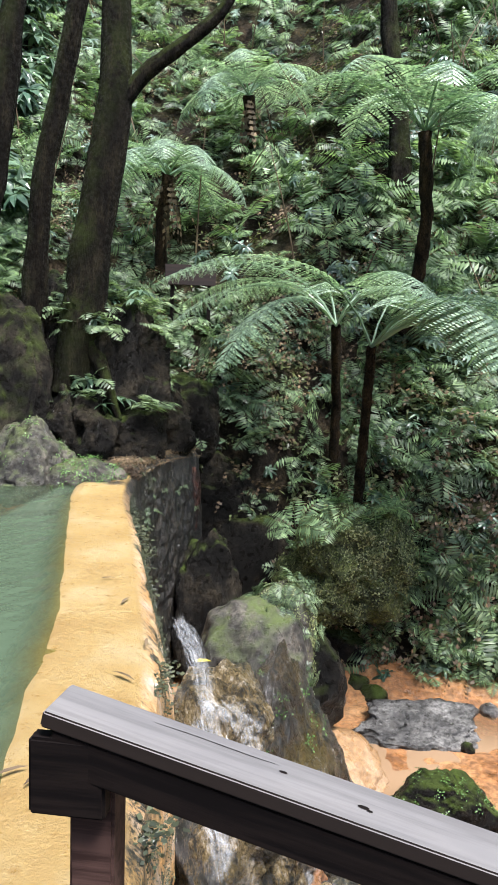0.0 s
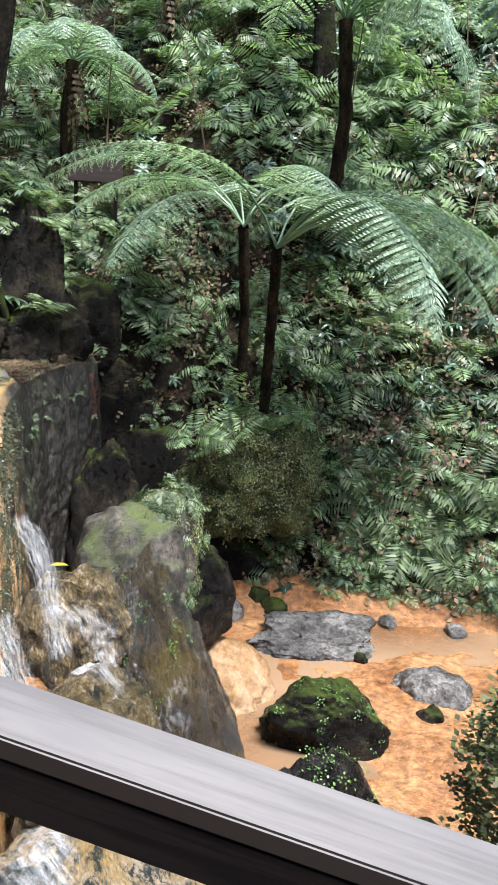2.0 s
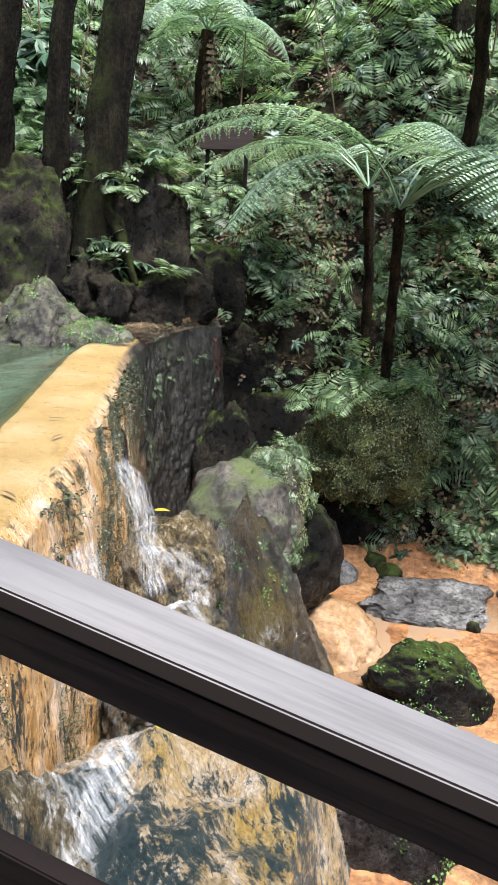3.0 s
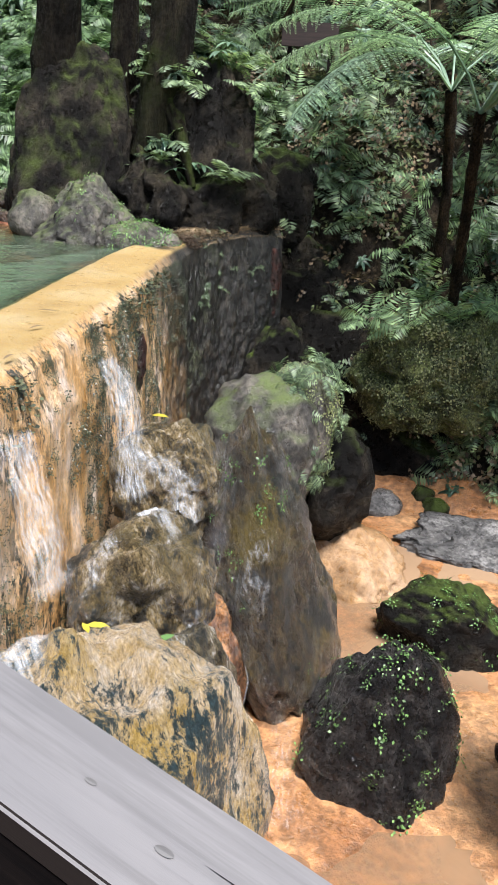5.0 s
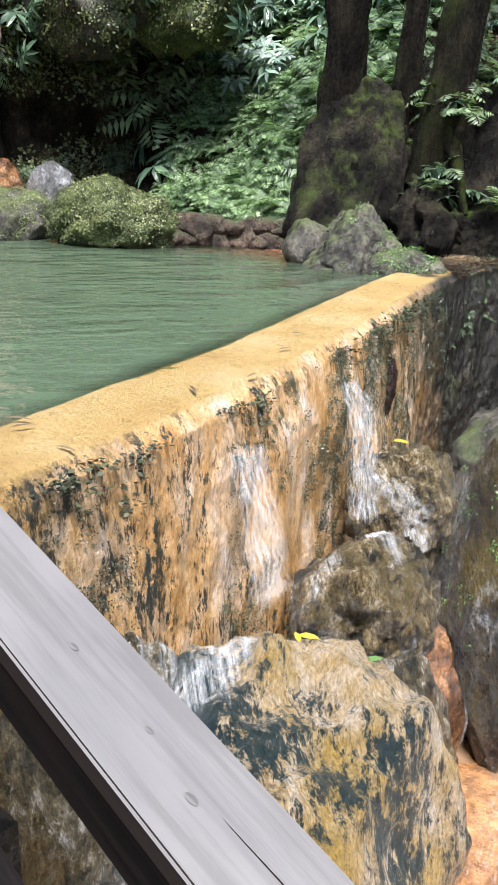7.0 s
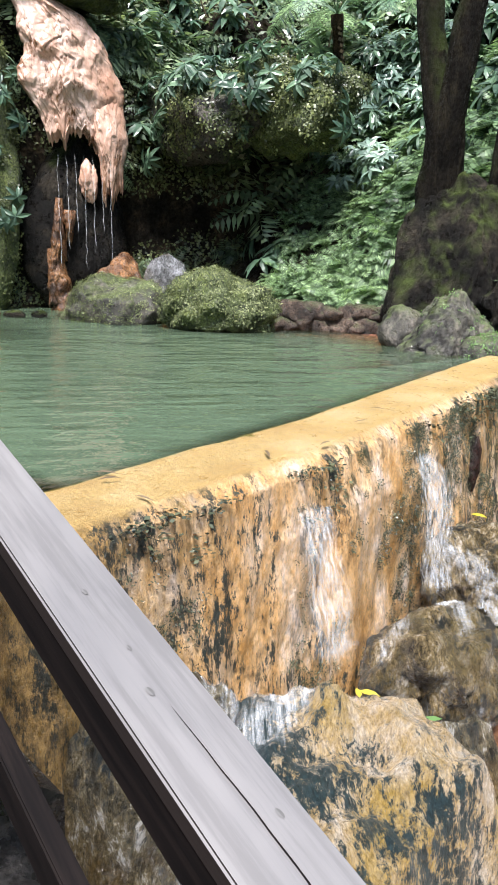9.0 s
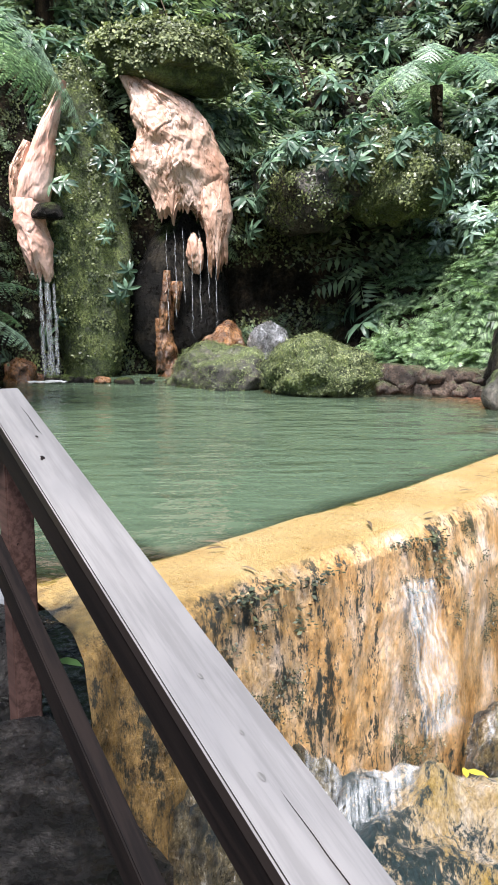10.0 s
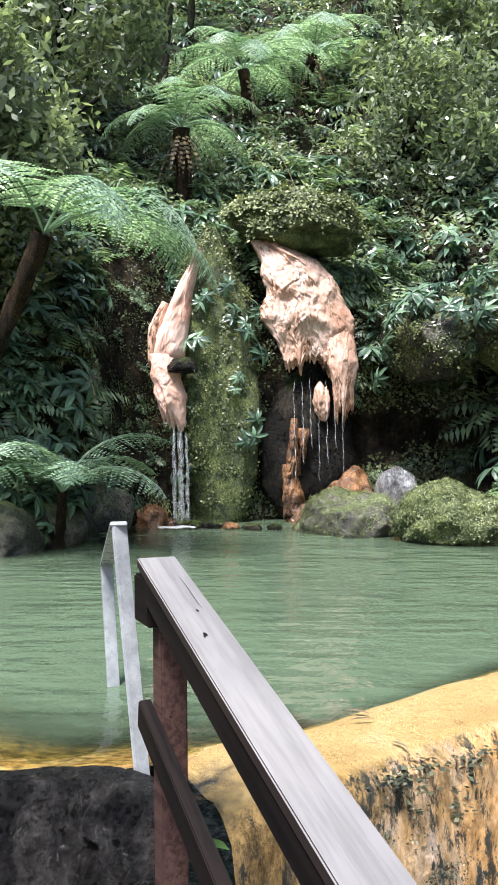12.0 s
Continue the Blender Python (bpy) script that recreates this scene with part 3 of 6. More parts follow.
pool_me = sheet("pool", -11.2, 0.0, 0.0, 10.4, 0.004, 0.09, lambda p: inside(p, shore),
                lambda p: np.clip(np.where(p[:, 0] < -2.3, shore_dist(p, shore[::3]) / 1.1, shore_dist(p, shore[::3]) / np.where(p[:, 1] < 2.7, 0.8, 0.3)) - 0.1 + fbm(np.c_[p, p[:, :1] * 0], 1.2, 3, 4) * 0.2, 0.05, 0.97))
tagged(ob_from("water_pool", pool_me, M_POOL), "murky green warm pool water with soft ripples", "water", kind="structure")
bed_x, bed_y = np.meshgrid(np.linspace(-11.4, 0.0, 120), np.linspace(-0.2, 10.6, 110), indexing="ij")
bp = np.stack([bed_x.ravel(), bed_y.ravel()], -1)
bd = np.where(inside(bp, shore), shore_dist(bp, shore[::3]), -shore_dist(bp, shore[::3]))
bz = np.clip(-0.05 - bd * 0.25, -0.7, 0.3) + fbm(np.c_[bp, bp[:, :1] * 0], 1.5, 3, 6) * 0.03
bf = grid_faces(120, 110)
ok = ((bd > -0.05) | ((bd > -1.6) & (bp[:, 0] < -2.3) & (bp[:, 1] > 7.5))) & (bp[:, 0] < -0.2 - (bp[:, 1] - 2) * 0.2)
red = (bp[:, 0] < -2.2) & (bp[:, 1] > 2.0)
dry = bz > 0.03
for nm, sel, mt in (("ground_pool_bed", ok & ~red, M_POOLBED), ("ground_pool_margin", ok & red & ~dry, M_REDBED), ("ground_bank", ok & red & dry, M_SOIL)):
    fs = bf[ok[bf].all(1) & (sel[bf].sum(1) >= (2 if nm == "ground_bank" else 3))]
    us = np.unique(fs)
    rm = np.zeros(len(bp), int)
    rm[us] = np.arange(len(us))
    tagged(ob_from(nm, mesh_np(nm, np.c_[bp, bz][us], rm[fs]), mt), "stained bed under the pool water", "pool bed", kind="structure")

# ---- creek ----
cx, cy = np.meshgrid(np.linspace(-1.6, 14.0, 230), np.linspace(2.2, 11.2, 150), indexing="ij")
cp = np.stack([cx.ravel(), cy.ravel(), np.zeros(cx.size)], -1)
cz = -2.80 + fbm(cp, 0.7, 4, 31) * 0.10 + fbm(cp, 3.5, 4, 32) * 0.035
cz += np.clip((cy.ravel() - 9.9) * 0.35, 0, 0.4) + np.clip((4.4 - cy.ravel()) * 0.5, 0, 1.2) * np.clip((cx.ravel() - 1.2), 0, 1)
creek_bed = ob_from("ground_creek_bed", mesh_np("creek_bed", np.c_[cp[:, :2], cz], grid_faces(230, 150)), M_BED)
tagged(creek_bed, "rust-orange creek bed of silt and small stones", "creek bed", kind="structure")
creek_me = sheet("creek", -1.4, 12.0, 3.4, 10.6, -2.80, 0.12, lambda p: p[:, 0] > -1.5, lambda p: np.clip(0.62 + fbm(np.c_[p, p[:, :1] * 0], 0.7, 3, 41) * 0.6, 0.1, 0.9))
tagged(ob_from("water_creek", creek_me, M_CREEK), "shallow iron-tinted creek water", "water", kind="structure")


# ---- boulders ----
def boulder_mesh(radii, seed, detail=4, rough=0.28, square=0.0, flat=0.0, taper=0.0, crag=0.0):
    """A lump of stone: a ball pushed in and out by noise, its sides partly squared, its top partly levelled."""
    bm = bmesh.new()
    bmesh.ops.create_icosphere(bm, subdivisions=detail, radius=1.0)
    v = np.array([p.co for p in bm.verts])
    f = np.array([[q.index for q in t.verts] for t in bm.faces])
    bm.free()
    if square:
        k = np.abs(v).max(1, keepdims=True)
        v = v * (1 - square) + v / k * square
    # facets: cut by random planes
    r2 = np.random.default_rng(seed)
    for _ in range(9):
        n = r2.normal(size=3)
        n /= np.linalg.norm(n)
        d = r2.uniform(0.72, 0.95)
        over = np.maximum(v @ n - d, 0)
        v -= over[:, None] * n * 0.85
    if crag:                              # stepped breaks and cracks down the sides
        q = v * (1.0, 1.0, 0.7) + seed * 3.7
        v = v * (1 + crag * (np.round(fbm(q, 1.5, 3, seed + 2) * 7) / 7 * 0.6 - 0.22 * np.exp(-(fbm(q, 1.9, 3, seed + 4) / 0.035) ** 2)))[:, None]
    n = v / np.linalg.norm(v, axis=1)[:, None]
    ridge = 1 - np.abs(fbm(v * 1.0 + seed, 2.6, 4, seed + 8)) * 3
    v = v + n * (fbm(v + seed * 7.3, 1.1, 3, seed) * rough + fbm(v + seed, 4.5, 5, seed + 5) * rough * 0.42 + np.clip(ridge, -0.5, 1) * rough * 0.10)[:, None]
    v[:, :2] *= 1 - taper * v[:, 2:3]
    if flat:
        top = np.maximum(v[:, 2] - flat, 0)
        v[:, 2] -= top * 0.8
    return mesh_np("boulder", v * np.asarray(radii), f)


def boulder(place, radii, material, label, seed, turn=0.0, tip=0.0, name="boulder", category="boulder", group="", **kw):
    ob = ob_from(name, boulder_mesh(radii, seed, **kw), material)
    ob.matrix_world = pose(*place, tip, 0, turn)
    return tagged(ob, label, category, group)


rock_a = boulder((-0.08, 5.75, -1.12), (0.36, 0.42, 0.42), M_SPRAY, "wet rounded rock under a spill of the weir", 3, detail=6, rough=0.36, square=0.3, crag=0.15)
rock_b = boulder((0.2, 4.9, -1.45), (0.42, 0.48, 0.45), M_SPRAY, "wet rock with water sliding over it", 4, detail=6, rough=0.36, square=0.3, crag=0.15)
rock_c = boulder((0.70, 3.5, -2.2), (0.86, 1.0, 1.30), M_FALLROCK, "large ochre and blue-black rock in the spray", 5, turn=10, square=0.4, rough=0.24, taper=0.26, detail=6)
rock_c3 = boulder((0.84, 4.45, -1.85), (0.26, 0.26, 0.62), M_BLACKWET, "black wet flank of stone beside the ochre rock", 154, tip=14, rough=0.3, detail=5)
rock_c2 = boulder((0.28, 2.75, -1.75), (0.5, 0.7, 0.95), M_BLACKWET, "black and cream streaked rock at the weir's foot", 6, rough=0.4, detail=6, crag=0.5)
rock_d = boulder((0.36, 6.3, -2.1), (0.60, 0.80, 1.18), M_BROWNWET, "tall brown wet rock leaning on the weir", 7, square=0.3, rough=0.32, taper=0.34, detail=6, tip=8, crag=0.15)
rock_d2 = boulder((0.36, 5.2, -2.2), (0.40, 0.36, 0.80), M_RUST, "rust-red rock below the spill", 8, detail=5)
rock_e = boulder((-0.06, 7.4, -1.42), (0.52, 0.55, 0.62), M_ROCKM, "smooth grey-brown wet rock beside ferns", 9, rough=0.26, detail=5, square=0.25)
rock_e2 = boulder((0.16, 7.8, -1.40), (0.36, 0.42, 0.75), M_ROCKM, "mossy rock draped with small ferns", 10, detail=5)
rock_e3 = boulder((0.46, 8.1, -1.85), (0.38, 0.4, 0.55), M_ROCK, "dark stone beside the mossy rock", 11)
rock_f = boulder((1.62, 5.75, -2.66), (0.56, 0.58, 0.70), M_PATH, "black wet boulder with creeping green leaves", 12, turn=20, square=0.45, detail=6, taper=0.42, rough=0.26, crag=0.1)
rock_g = boulder((1.75, 7.45, -2.72), (0.56, 0.5, 0.5), M_ROCK, "dark mossy boulder standing in the creek", 13, square=0.3, rough=0.24, detail=6, crag=0.1)
rock_h = boulder((1.75, 9.35, -2.78), (0.68, 0.42, 0.30), M_GREY, "flat grey slab of rock in the creek", 14, tip=10, flat=0.3, detail=5, square=0.5, crag=0.7)
rock_i = boulder((2.9, 8.45, -2.85), (0.46, 0.42, 0.28), M_GREY, "rounded grey creek boulder", 15, detail=5)
rock_i2 = boulder((2.8, 7.9, -2.82), (0.15, 0.15, 0.16), M_ROCK, "small dark creek stone", 16, detail=4)
for k, (x, y, r) in enumerate([(2.6, 10.0, 0.12), (2.1, 10.3, 0.15), (1.2, 10.1, 0.2), (0.6, 9.9, 0.26), (0.2, 9.6, 0.3), (0.95, 10.35, 0.22), (3.4, 9.9, 0.13), (2.5, 6.2, 0.14), (2.9, 5.6, 0.2), (3.3, 7.3, 0.2), (2.2, 9.0, 0.09)]):
    boulder((x, y, -2.78), (r, r * 1.1, r * 0.75), M_ROCK if k % 3 else M_GREY, "small wet stone in the creek", 30 + k, detail=3, name="creek_stone", category="stone", group="creek stones")
moss_rock = boulder((0.85, 10.75, -1.35), (0.95, 0.75, 0.80), M_MOSS, "big boulder wrapped in creeping moss", 17, rough=0.6, square=0.3, detail=5)
moss_rock2 = boulder((0.55, 10.95, -2.5), (0.8, 0.5, 0.5), M_ROCK, "dark wet rock under the mossy boulder", 18)
ochre_ledge = boulder((0.40, 8.35, -2.72), (0.85, 0.52, 0.40), M_CREAM, "smooth cream and ochre flowstone ledge beside the creek", 19, rough=0.35, turn=-30, detail=5, square=0.3, taper=0.3)
niche_seep = boulder((-0.99, 6.82, -0.62), (0.07, 0.10, 0.26), M_SEEP, "rust-red seep in a niche of the weir", 153, detail=4)
pool_rock = boulder((-2.82, 8.95, 0.08), (0.58, 0.46, 0.62), M_ROCKM, "mossy grey rock at the pool's corner", 26, tip=-4, detail=6, taper=0.42, rough=0.3, crag=0.4)
pool_rock3 = boulder((-2.2, 8.9, -0.02), (0.50, 0.30, 0.32), M_ROCKM, "low mossy rock trailing green leaves onto the weir", 156, detail=5, taper=0.2)
pool_rock2 = boulder((-3.52, 8.85, 0.12), (0.26, 0.3, 0.35), M_ROCKM, "small grey rock at the pool's edge", 21)
# three added fillers: black stone in place of the gap's shade
gap_rock = boulder((-0.62, 11.2, -1.9), (0.8, 0.5, 1.15), M_ROCK, "black filler rock added to plug the dark gap beside the weir", 150)
gap_rock3 = boulder((-0.98, 10.35, -2.1), (0.5, 0.55, 1.05), M_ROCK, "black filler rock added for the dark gap at the weir's end", 158, detail=5, crag=0.4)
gap_rock4 = boulder((-1.08, 11.35, -1.0), (0.85, 0.42, 1.05), M_ROCK, "black filler rock added to close the hole behind the weir's end", 159, detail=5, crag=0.4)
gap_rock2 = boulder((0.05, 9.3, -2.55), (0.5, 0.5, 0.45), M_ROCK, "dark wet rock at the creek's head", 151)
red_streak = boulder((-1.29, 10.70, -0.55), (0.10, 0.20, 0.55), M_SEEP, "rust-red seep at the weir's end", 152, detail=4)
big_rock = boulder((-2.75, 10.7, 0.35), (1.2, 0.95, 1.45), M_ROCK, "huge dark wet rock under tree roots", 22, square=0.45, detail=6, rough=0.4, taper=0.1, crag=0.9)
big_rock2 = boulder((-3.85, 9.98, 0.55), (0.88, 0.62, 1.45), M_ROCKD, "tall moss-topped slab leaning on the huge rock", 23, square=0.4, tip=-10, detail=6, taper=0.24, rough=0.26, crag=0.15)
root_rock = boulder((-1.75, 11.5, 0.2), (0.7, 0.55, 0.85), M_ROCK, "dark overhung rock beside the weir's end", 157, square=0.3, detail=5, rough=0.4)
lime_rock = boulder((-7.75, 7.35, 0.15), (0.85, 0.7, 0.62), M_ROCKM, "pale lichen-green rock at the pool's edge", 24, detail=5)
lime_rock2 = boulder((-6.2, 8.1, 0.2), (0.85, 0.7, 0.55), M_MOSS, "rock under yellow-green moss at the pool's edge", 25, rough=0.5, detail=5)
white_rock = boulder((-8.4, 8.75, 0.5), (0.36, 0.38, 0.46), M_SHINE, "wet grey rock with its shine painted pale, below the hollow", 26, detail=5, crag=0.3)
brown_rock = boulder((-9.0, 8.2, 0.35), (0.5, 0.4, 0.6), M_RUST, "rust-banded rock at the foot of the falls", 27)
rust_foot = boulder((-9.6, 7.55, 0.08), (0.25, 0.28, 0.28), M_RUST, "rust-red rock at the foot of the falls", 28)
rust_foot2 = boulder((-9.95, 4.95, 0.1), (0.26, 0.28, 0.3), M_RUST, "small rust-red rock at the foot of the falls", 29)
for k in range(15):                       # low wall of stones along the bank
    t = k / 14
    x, y = -6.0 + 2.6 * t, 8.45 + 1.1 * math.sin(t * 2.6) + 0.25 * t
    for lv in range(2):
        boulder((x + 0.07 * (lv - 0.5), y + 0.10 * lv, 0.05 + 0.19 * lv), (0.16 + 0.05 * ((k * 7 + lv * 5) % 4), 0.15, 0.10 + 0.025 * ((k * 5 + lv) % 3)), M_BANK, "stone in the low bank wall", 60 + k * 2 + lv, detail=3, square=0.65, rough=0.42, turn=(k * 37 + lv * 61) % 50 - 25,
                name="wall_stone", category="stone", group="bank wall stones")
for k in range(9):
    t = k / 8
    boulder((-10.0 + 1.9 * t, 5.3 + 2.0 * t - 0.3 * math.sin(t * 3), 0.02), (0.16 + 0.05 * (k % 3), 0.14, 0.09), M_RUST if k % 4 == 0 else M_ROCK, "small stone along the foot of the falls", 100 + k, detail=3, name="shore_stone", category="stone", group="shore stones")
for k, (x, y, z, r) in enumerate([(-7.6, 2.2, 0.15, 0.6), (-8.3, 3.1, 0.2, 0.5), (-8.9, 3.8, 0.3, 0.6), (-7.2, 1.3, 0.2, 0.7)]):
    boulder((x - 0.25, y, z), (r, r, r * 0.9), M_ROCKM, "mossy bank rock at the pool's edge", 120 + k, name="bank_rock", group="bank rocks")

# ---- path of stone slabs, steps down beside the rail ----
def slab(x0, x1, y0, y1, top, thick, label, seed):
    nx, ny = max(4, int((x1 - x0) / 0.05)), max(4, int((y1 - y0) / 0.05))
    gx, gy = np.meshgrid(np.linspace(x0, x1, nx), np.linspace(y0, y1, ny), indexing="ij")
    p = np.stack([gx.ravel(), gy.ravel(), np.zeros(gx.size)], -1)
    z = top + fbm(p, 3.0, 4, seed) * 0.025
    edge = np.minimum.reduce([gx.ravel() - x0, x1 - gx.ravel(), gy.ravel() - y0, y1 - gy.ravel()])
    z -= np.clip(0.04 - edge, 0, 1) * 0.7
    upper = np.c_[p[:, :2], z]
    a = np.arange(nx * ny).reshape(nx, ny)
    ring = np.r_[a[:, 0], a[-1, 1:], a[-2::-1, -1], a[0, -2:0:-1]]
    low = upper[ring].copy()
    low[:, 2] = top - thick
    low[:, :2] += fbm(low * 1.0, 3.0, 3, seed + 1)[:, None] * 0.05
    v = np.vstack([upper, low])
    i = np.arange(len(ring))
    side = np.stack([ring[i], nx * ny + i, nx * ny + (i + 1) % len(ring), ring[(i + 1) % len(ring)]], -1)
    ob = ob_from("pavement_slab", mesh_np("slab", v, np.vstack([grid_faces(nx, ny), side])), M_PATH)
    return tagged(ob, label, "path", kind="structure")


slab(-4.5, 1.2, -3.0, 0.95, 0.03, 1.2, "wet dark basalt landing beside the pool", 1)
slab(0.26, 1.25, 0.96, 1.86, -0.22, 1.6, "wet dark basalt step beside the handrail", 2)
slab(1.18, 1.98, -3.0, 1.78, -0.30, 1.6, "wet dark basalt step", 3)
slab(1.96, 6.0, -3.0, 1.70, -0.42, 1.8, "wet dark basalt path", 4)
EDGE = resample([(-1.5, 0.55, 0), (-0.85, 0.9, 0), (-0.58, 1.3, 0), (-0.44, 1.74, 0), (-0.12, 1.94, 0), (0.06, 2.0, 0)], 150)
et = np.gradient(EDGE[:, :2], axis=0)
en = np.stack([et[:, 1], -et[:, 0]], -1) / np.linalg.norm(et, axis=1)[:, None]
rows = []
for k in range(80):                       # level wet lip, then a broken face falling to the path
    w = k / 79
    run, fall = (w * 0.62 if w < 0.3 else 0.186 + (w - 0.3) * 0.42), (0 if w < 0.3 else (w - 0.3) * 1.1)
    p = np.c_[EDGE[:, :2] - en * 0.06 + en * run, np.full(150, 0.0) - fall - 0.05 * max(0, 0.1 - w) * 10]
    q = np.c_[p[:, :2], p[:, 2] * 1.0]
    lump = fbm(q, 3.6, 4, 161) * 0.16 + (1 - np.abs(fbm(q, 7.0, 3, 162)) * 4) * 0.035
    p[:, :2] += en * (lump * min(1, max(0, w - 0.22) * 5))[:, None]
    p[:, 2] += fbm(q, 8.0, 4, 163) * (0.012 + 0.05 * min(1, max(0, w - 0.25) * 4))
    rows.append(p)
sill = ob_from("wall_sill", mesh_np("sill", np.stack(rows, 1).reshape(-1, 3), grid_faces(150, 80)[:, ::-1]), M_PATH)
tagged(sill, "black wet stone sill between pool and path", "sill", kind="structure")

# ---- handrail ----
def board(name, a, b, width, thick, material, parent, label="", bevel=0.006, cap=0.0):
    """A plank from a to b (centre of its top face), width level, with softened edges."""
    a, b = Vector(a), Vector(b)
    bm = bmesh.new()
    bmesh.ops.create_cube(bm, size=1.0)
    L = (b - a).length
    bmesh.ops.scale(bm, vec=(L, width, thick), verts=bm.verts)
    bmesh.ops.translate(bm, vec=(L / 2, 0, -thick / 2), verts=bm.verts)
    bmesh.ops.bevel(bm, geom=bm.edges[:], offset=bevel, segments=2, affect="EDGES")
    ob = part(name, bm, material, parent, label)
    x = (b - a).normalized()
    y = Vector((0, 0, 1)).cross(x).normalized()
    z = x.cross(y)
    m = Matrix((x, y, z)).transposed().to_4x4()
    m.translation = a - parent.location
    ob.matrix_basis = m
    return ob


def rail_y(x):
    return 1.782 - 0.086 * x


def rail_z(x):
    return 0.975 - 0.2145 * x


handrail = thing("handrail", (0, 0, 0), "sloping wooden handrail with weathered grey top board on dark-stained posts", "handrail")
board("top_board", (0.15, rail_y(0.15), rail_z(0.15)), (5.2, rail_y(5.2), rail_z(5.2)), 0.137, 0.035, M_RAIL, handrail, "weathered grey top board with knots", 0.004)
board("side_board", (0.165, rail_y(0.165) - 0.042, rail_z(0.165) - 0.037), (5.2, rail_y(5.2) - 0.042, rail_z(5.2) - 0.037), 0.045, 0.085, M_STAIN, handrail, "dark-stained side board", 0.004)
for px in (0.235, 2.9, 5.0):
    top = rail_z(px) - 0.04
    bm = bmesh.new()
    bmesh.ops.create_cube(bm, size=1.0)
    bmesh.ops.scale(bm, vec=(0.095, 0.095, 2.3), verts=bm.verts)
    bmesh.ops.bevel(bm, geom=bm.edges[:], offset=0.006, segments=2, affect="EDGES")
    ob = part("post", bm, M_POST, handrail, "red-brown square timber post")
    ob.location = (px, rail_y(px) + 0.026, top - 1.15)
bm = bmesh.new()
bmesh.ops.create_cube(bm, size=1.0)
bmesh.ops.scale(bm, vec=(0.16, 0.045, 0.165), verts=bm.verts)
bmesh.ops.bevel(bm, geom=bm.edges[:], offset=0.006, segments=2, affect="EDGES")
ob = part("bracket", bm, M_STAIN, handrail, "dark-stained bracket block on the end post")
ob.location = (0.195, rail_y(0.195) - 0.046, rail_z(0.195) - 0.13)
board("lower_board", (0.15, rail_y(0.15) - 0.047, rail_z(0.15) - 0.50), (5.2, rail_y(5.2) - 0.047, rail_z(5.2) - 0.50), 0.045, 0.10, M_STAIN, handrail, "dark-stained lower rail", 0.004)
for kx, ky, kr in ((0.628, 0.014, 0.005), (0.788, -0.010, 0.007), (0.80, -0.016, 0.004), (1.819, 0.003, 0.005), (1.972, 0.006, 0.004), (2.066, -0.010, 0.006), (2.317, 0.034, 0.005)):
    bm = bmesh.new()
    bmesh.ops.create_circle(bm, cap_ends=True, segments=14, radius=kr)
    bmesh.ops.scale(bm, vec=(1.7, 0.8, 1), verts=bm.verts)
    ob = part("knot", bm, M_KNOT if kx > 1 else M_STAIN, handrail, "dark knot in the board")
    ob.matrix_world = pose(kx, rail_y(kx) + ky, rail_z(kx) + 0.0015, 0, 12.1, 0)
for x0, x1, off in ((2.10, 2.75, 0.004), (0.35, 0.62, 0.03), (3.0, 3.6, -0.02)):   # drying cracks
    xs = np.linspace(x0, x1, 40)
    ys = rail_y(xs) + off + 0.012 * (xs - x0) + fbm(np.c_[xs, xs * 0, xs * 0], 9.0, 3, 4) * 0.003
    hw = 0.0013 * np.sin(np.pi * np.linspace(0, 1, 40)) ** 0.5
    v = np.stack([np.c_[xs, ys - hw, rail_z(xs) + 0.0014], np.c_[xs, ys + hw, rail_z(xs) + 0.0014]], 1).reshape(-1, 3)
    ob_from("crack", mesh_np("crack", v, grid_faces(40, 2)), M_STAIN, handrail, "thin drying crack along the board")


# ---- flowstone curtains of the falls ----
def resample3(points, n):
    p = np.asarray(points, float)
    d = np.r_[0, np.cumsum(np.linalg.norm(np.diff(p, axis=0), axis=1))]
    t = np.linspace(0, d[-1], n)
    r = np.stack([np.interp(t, d, p[:, k]) for k in range(3)], -1)
    for _ in range(6):
        r[1:-1] = (r[:-2] + 2 * r[1:-1] + r[2:]) / 4
    return r


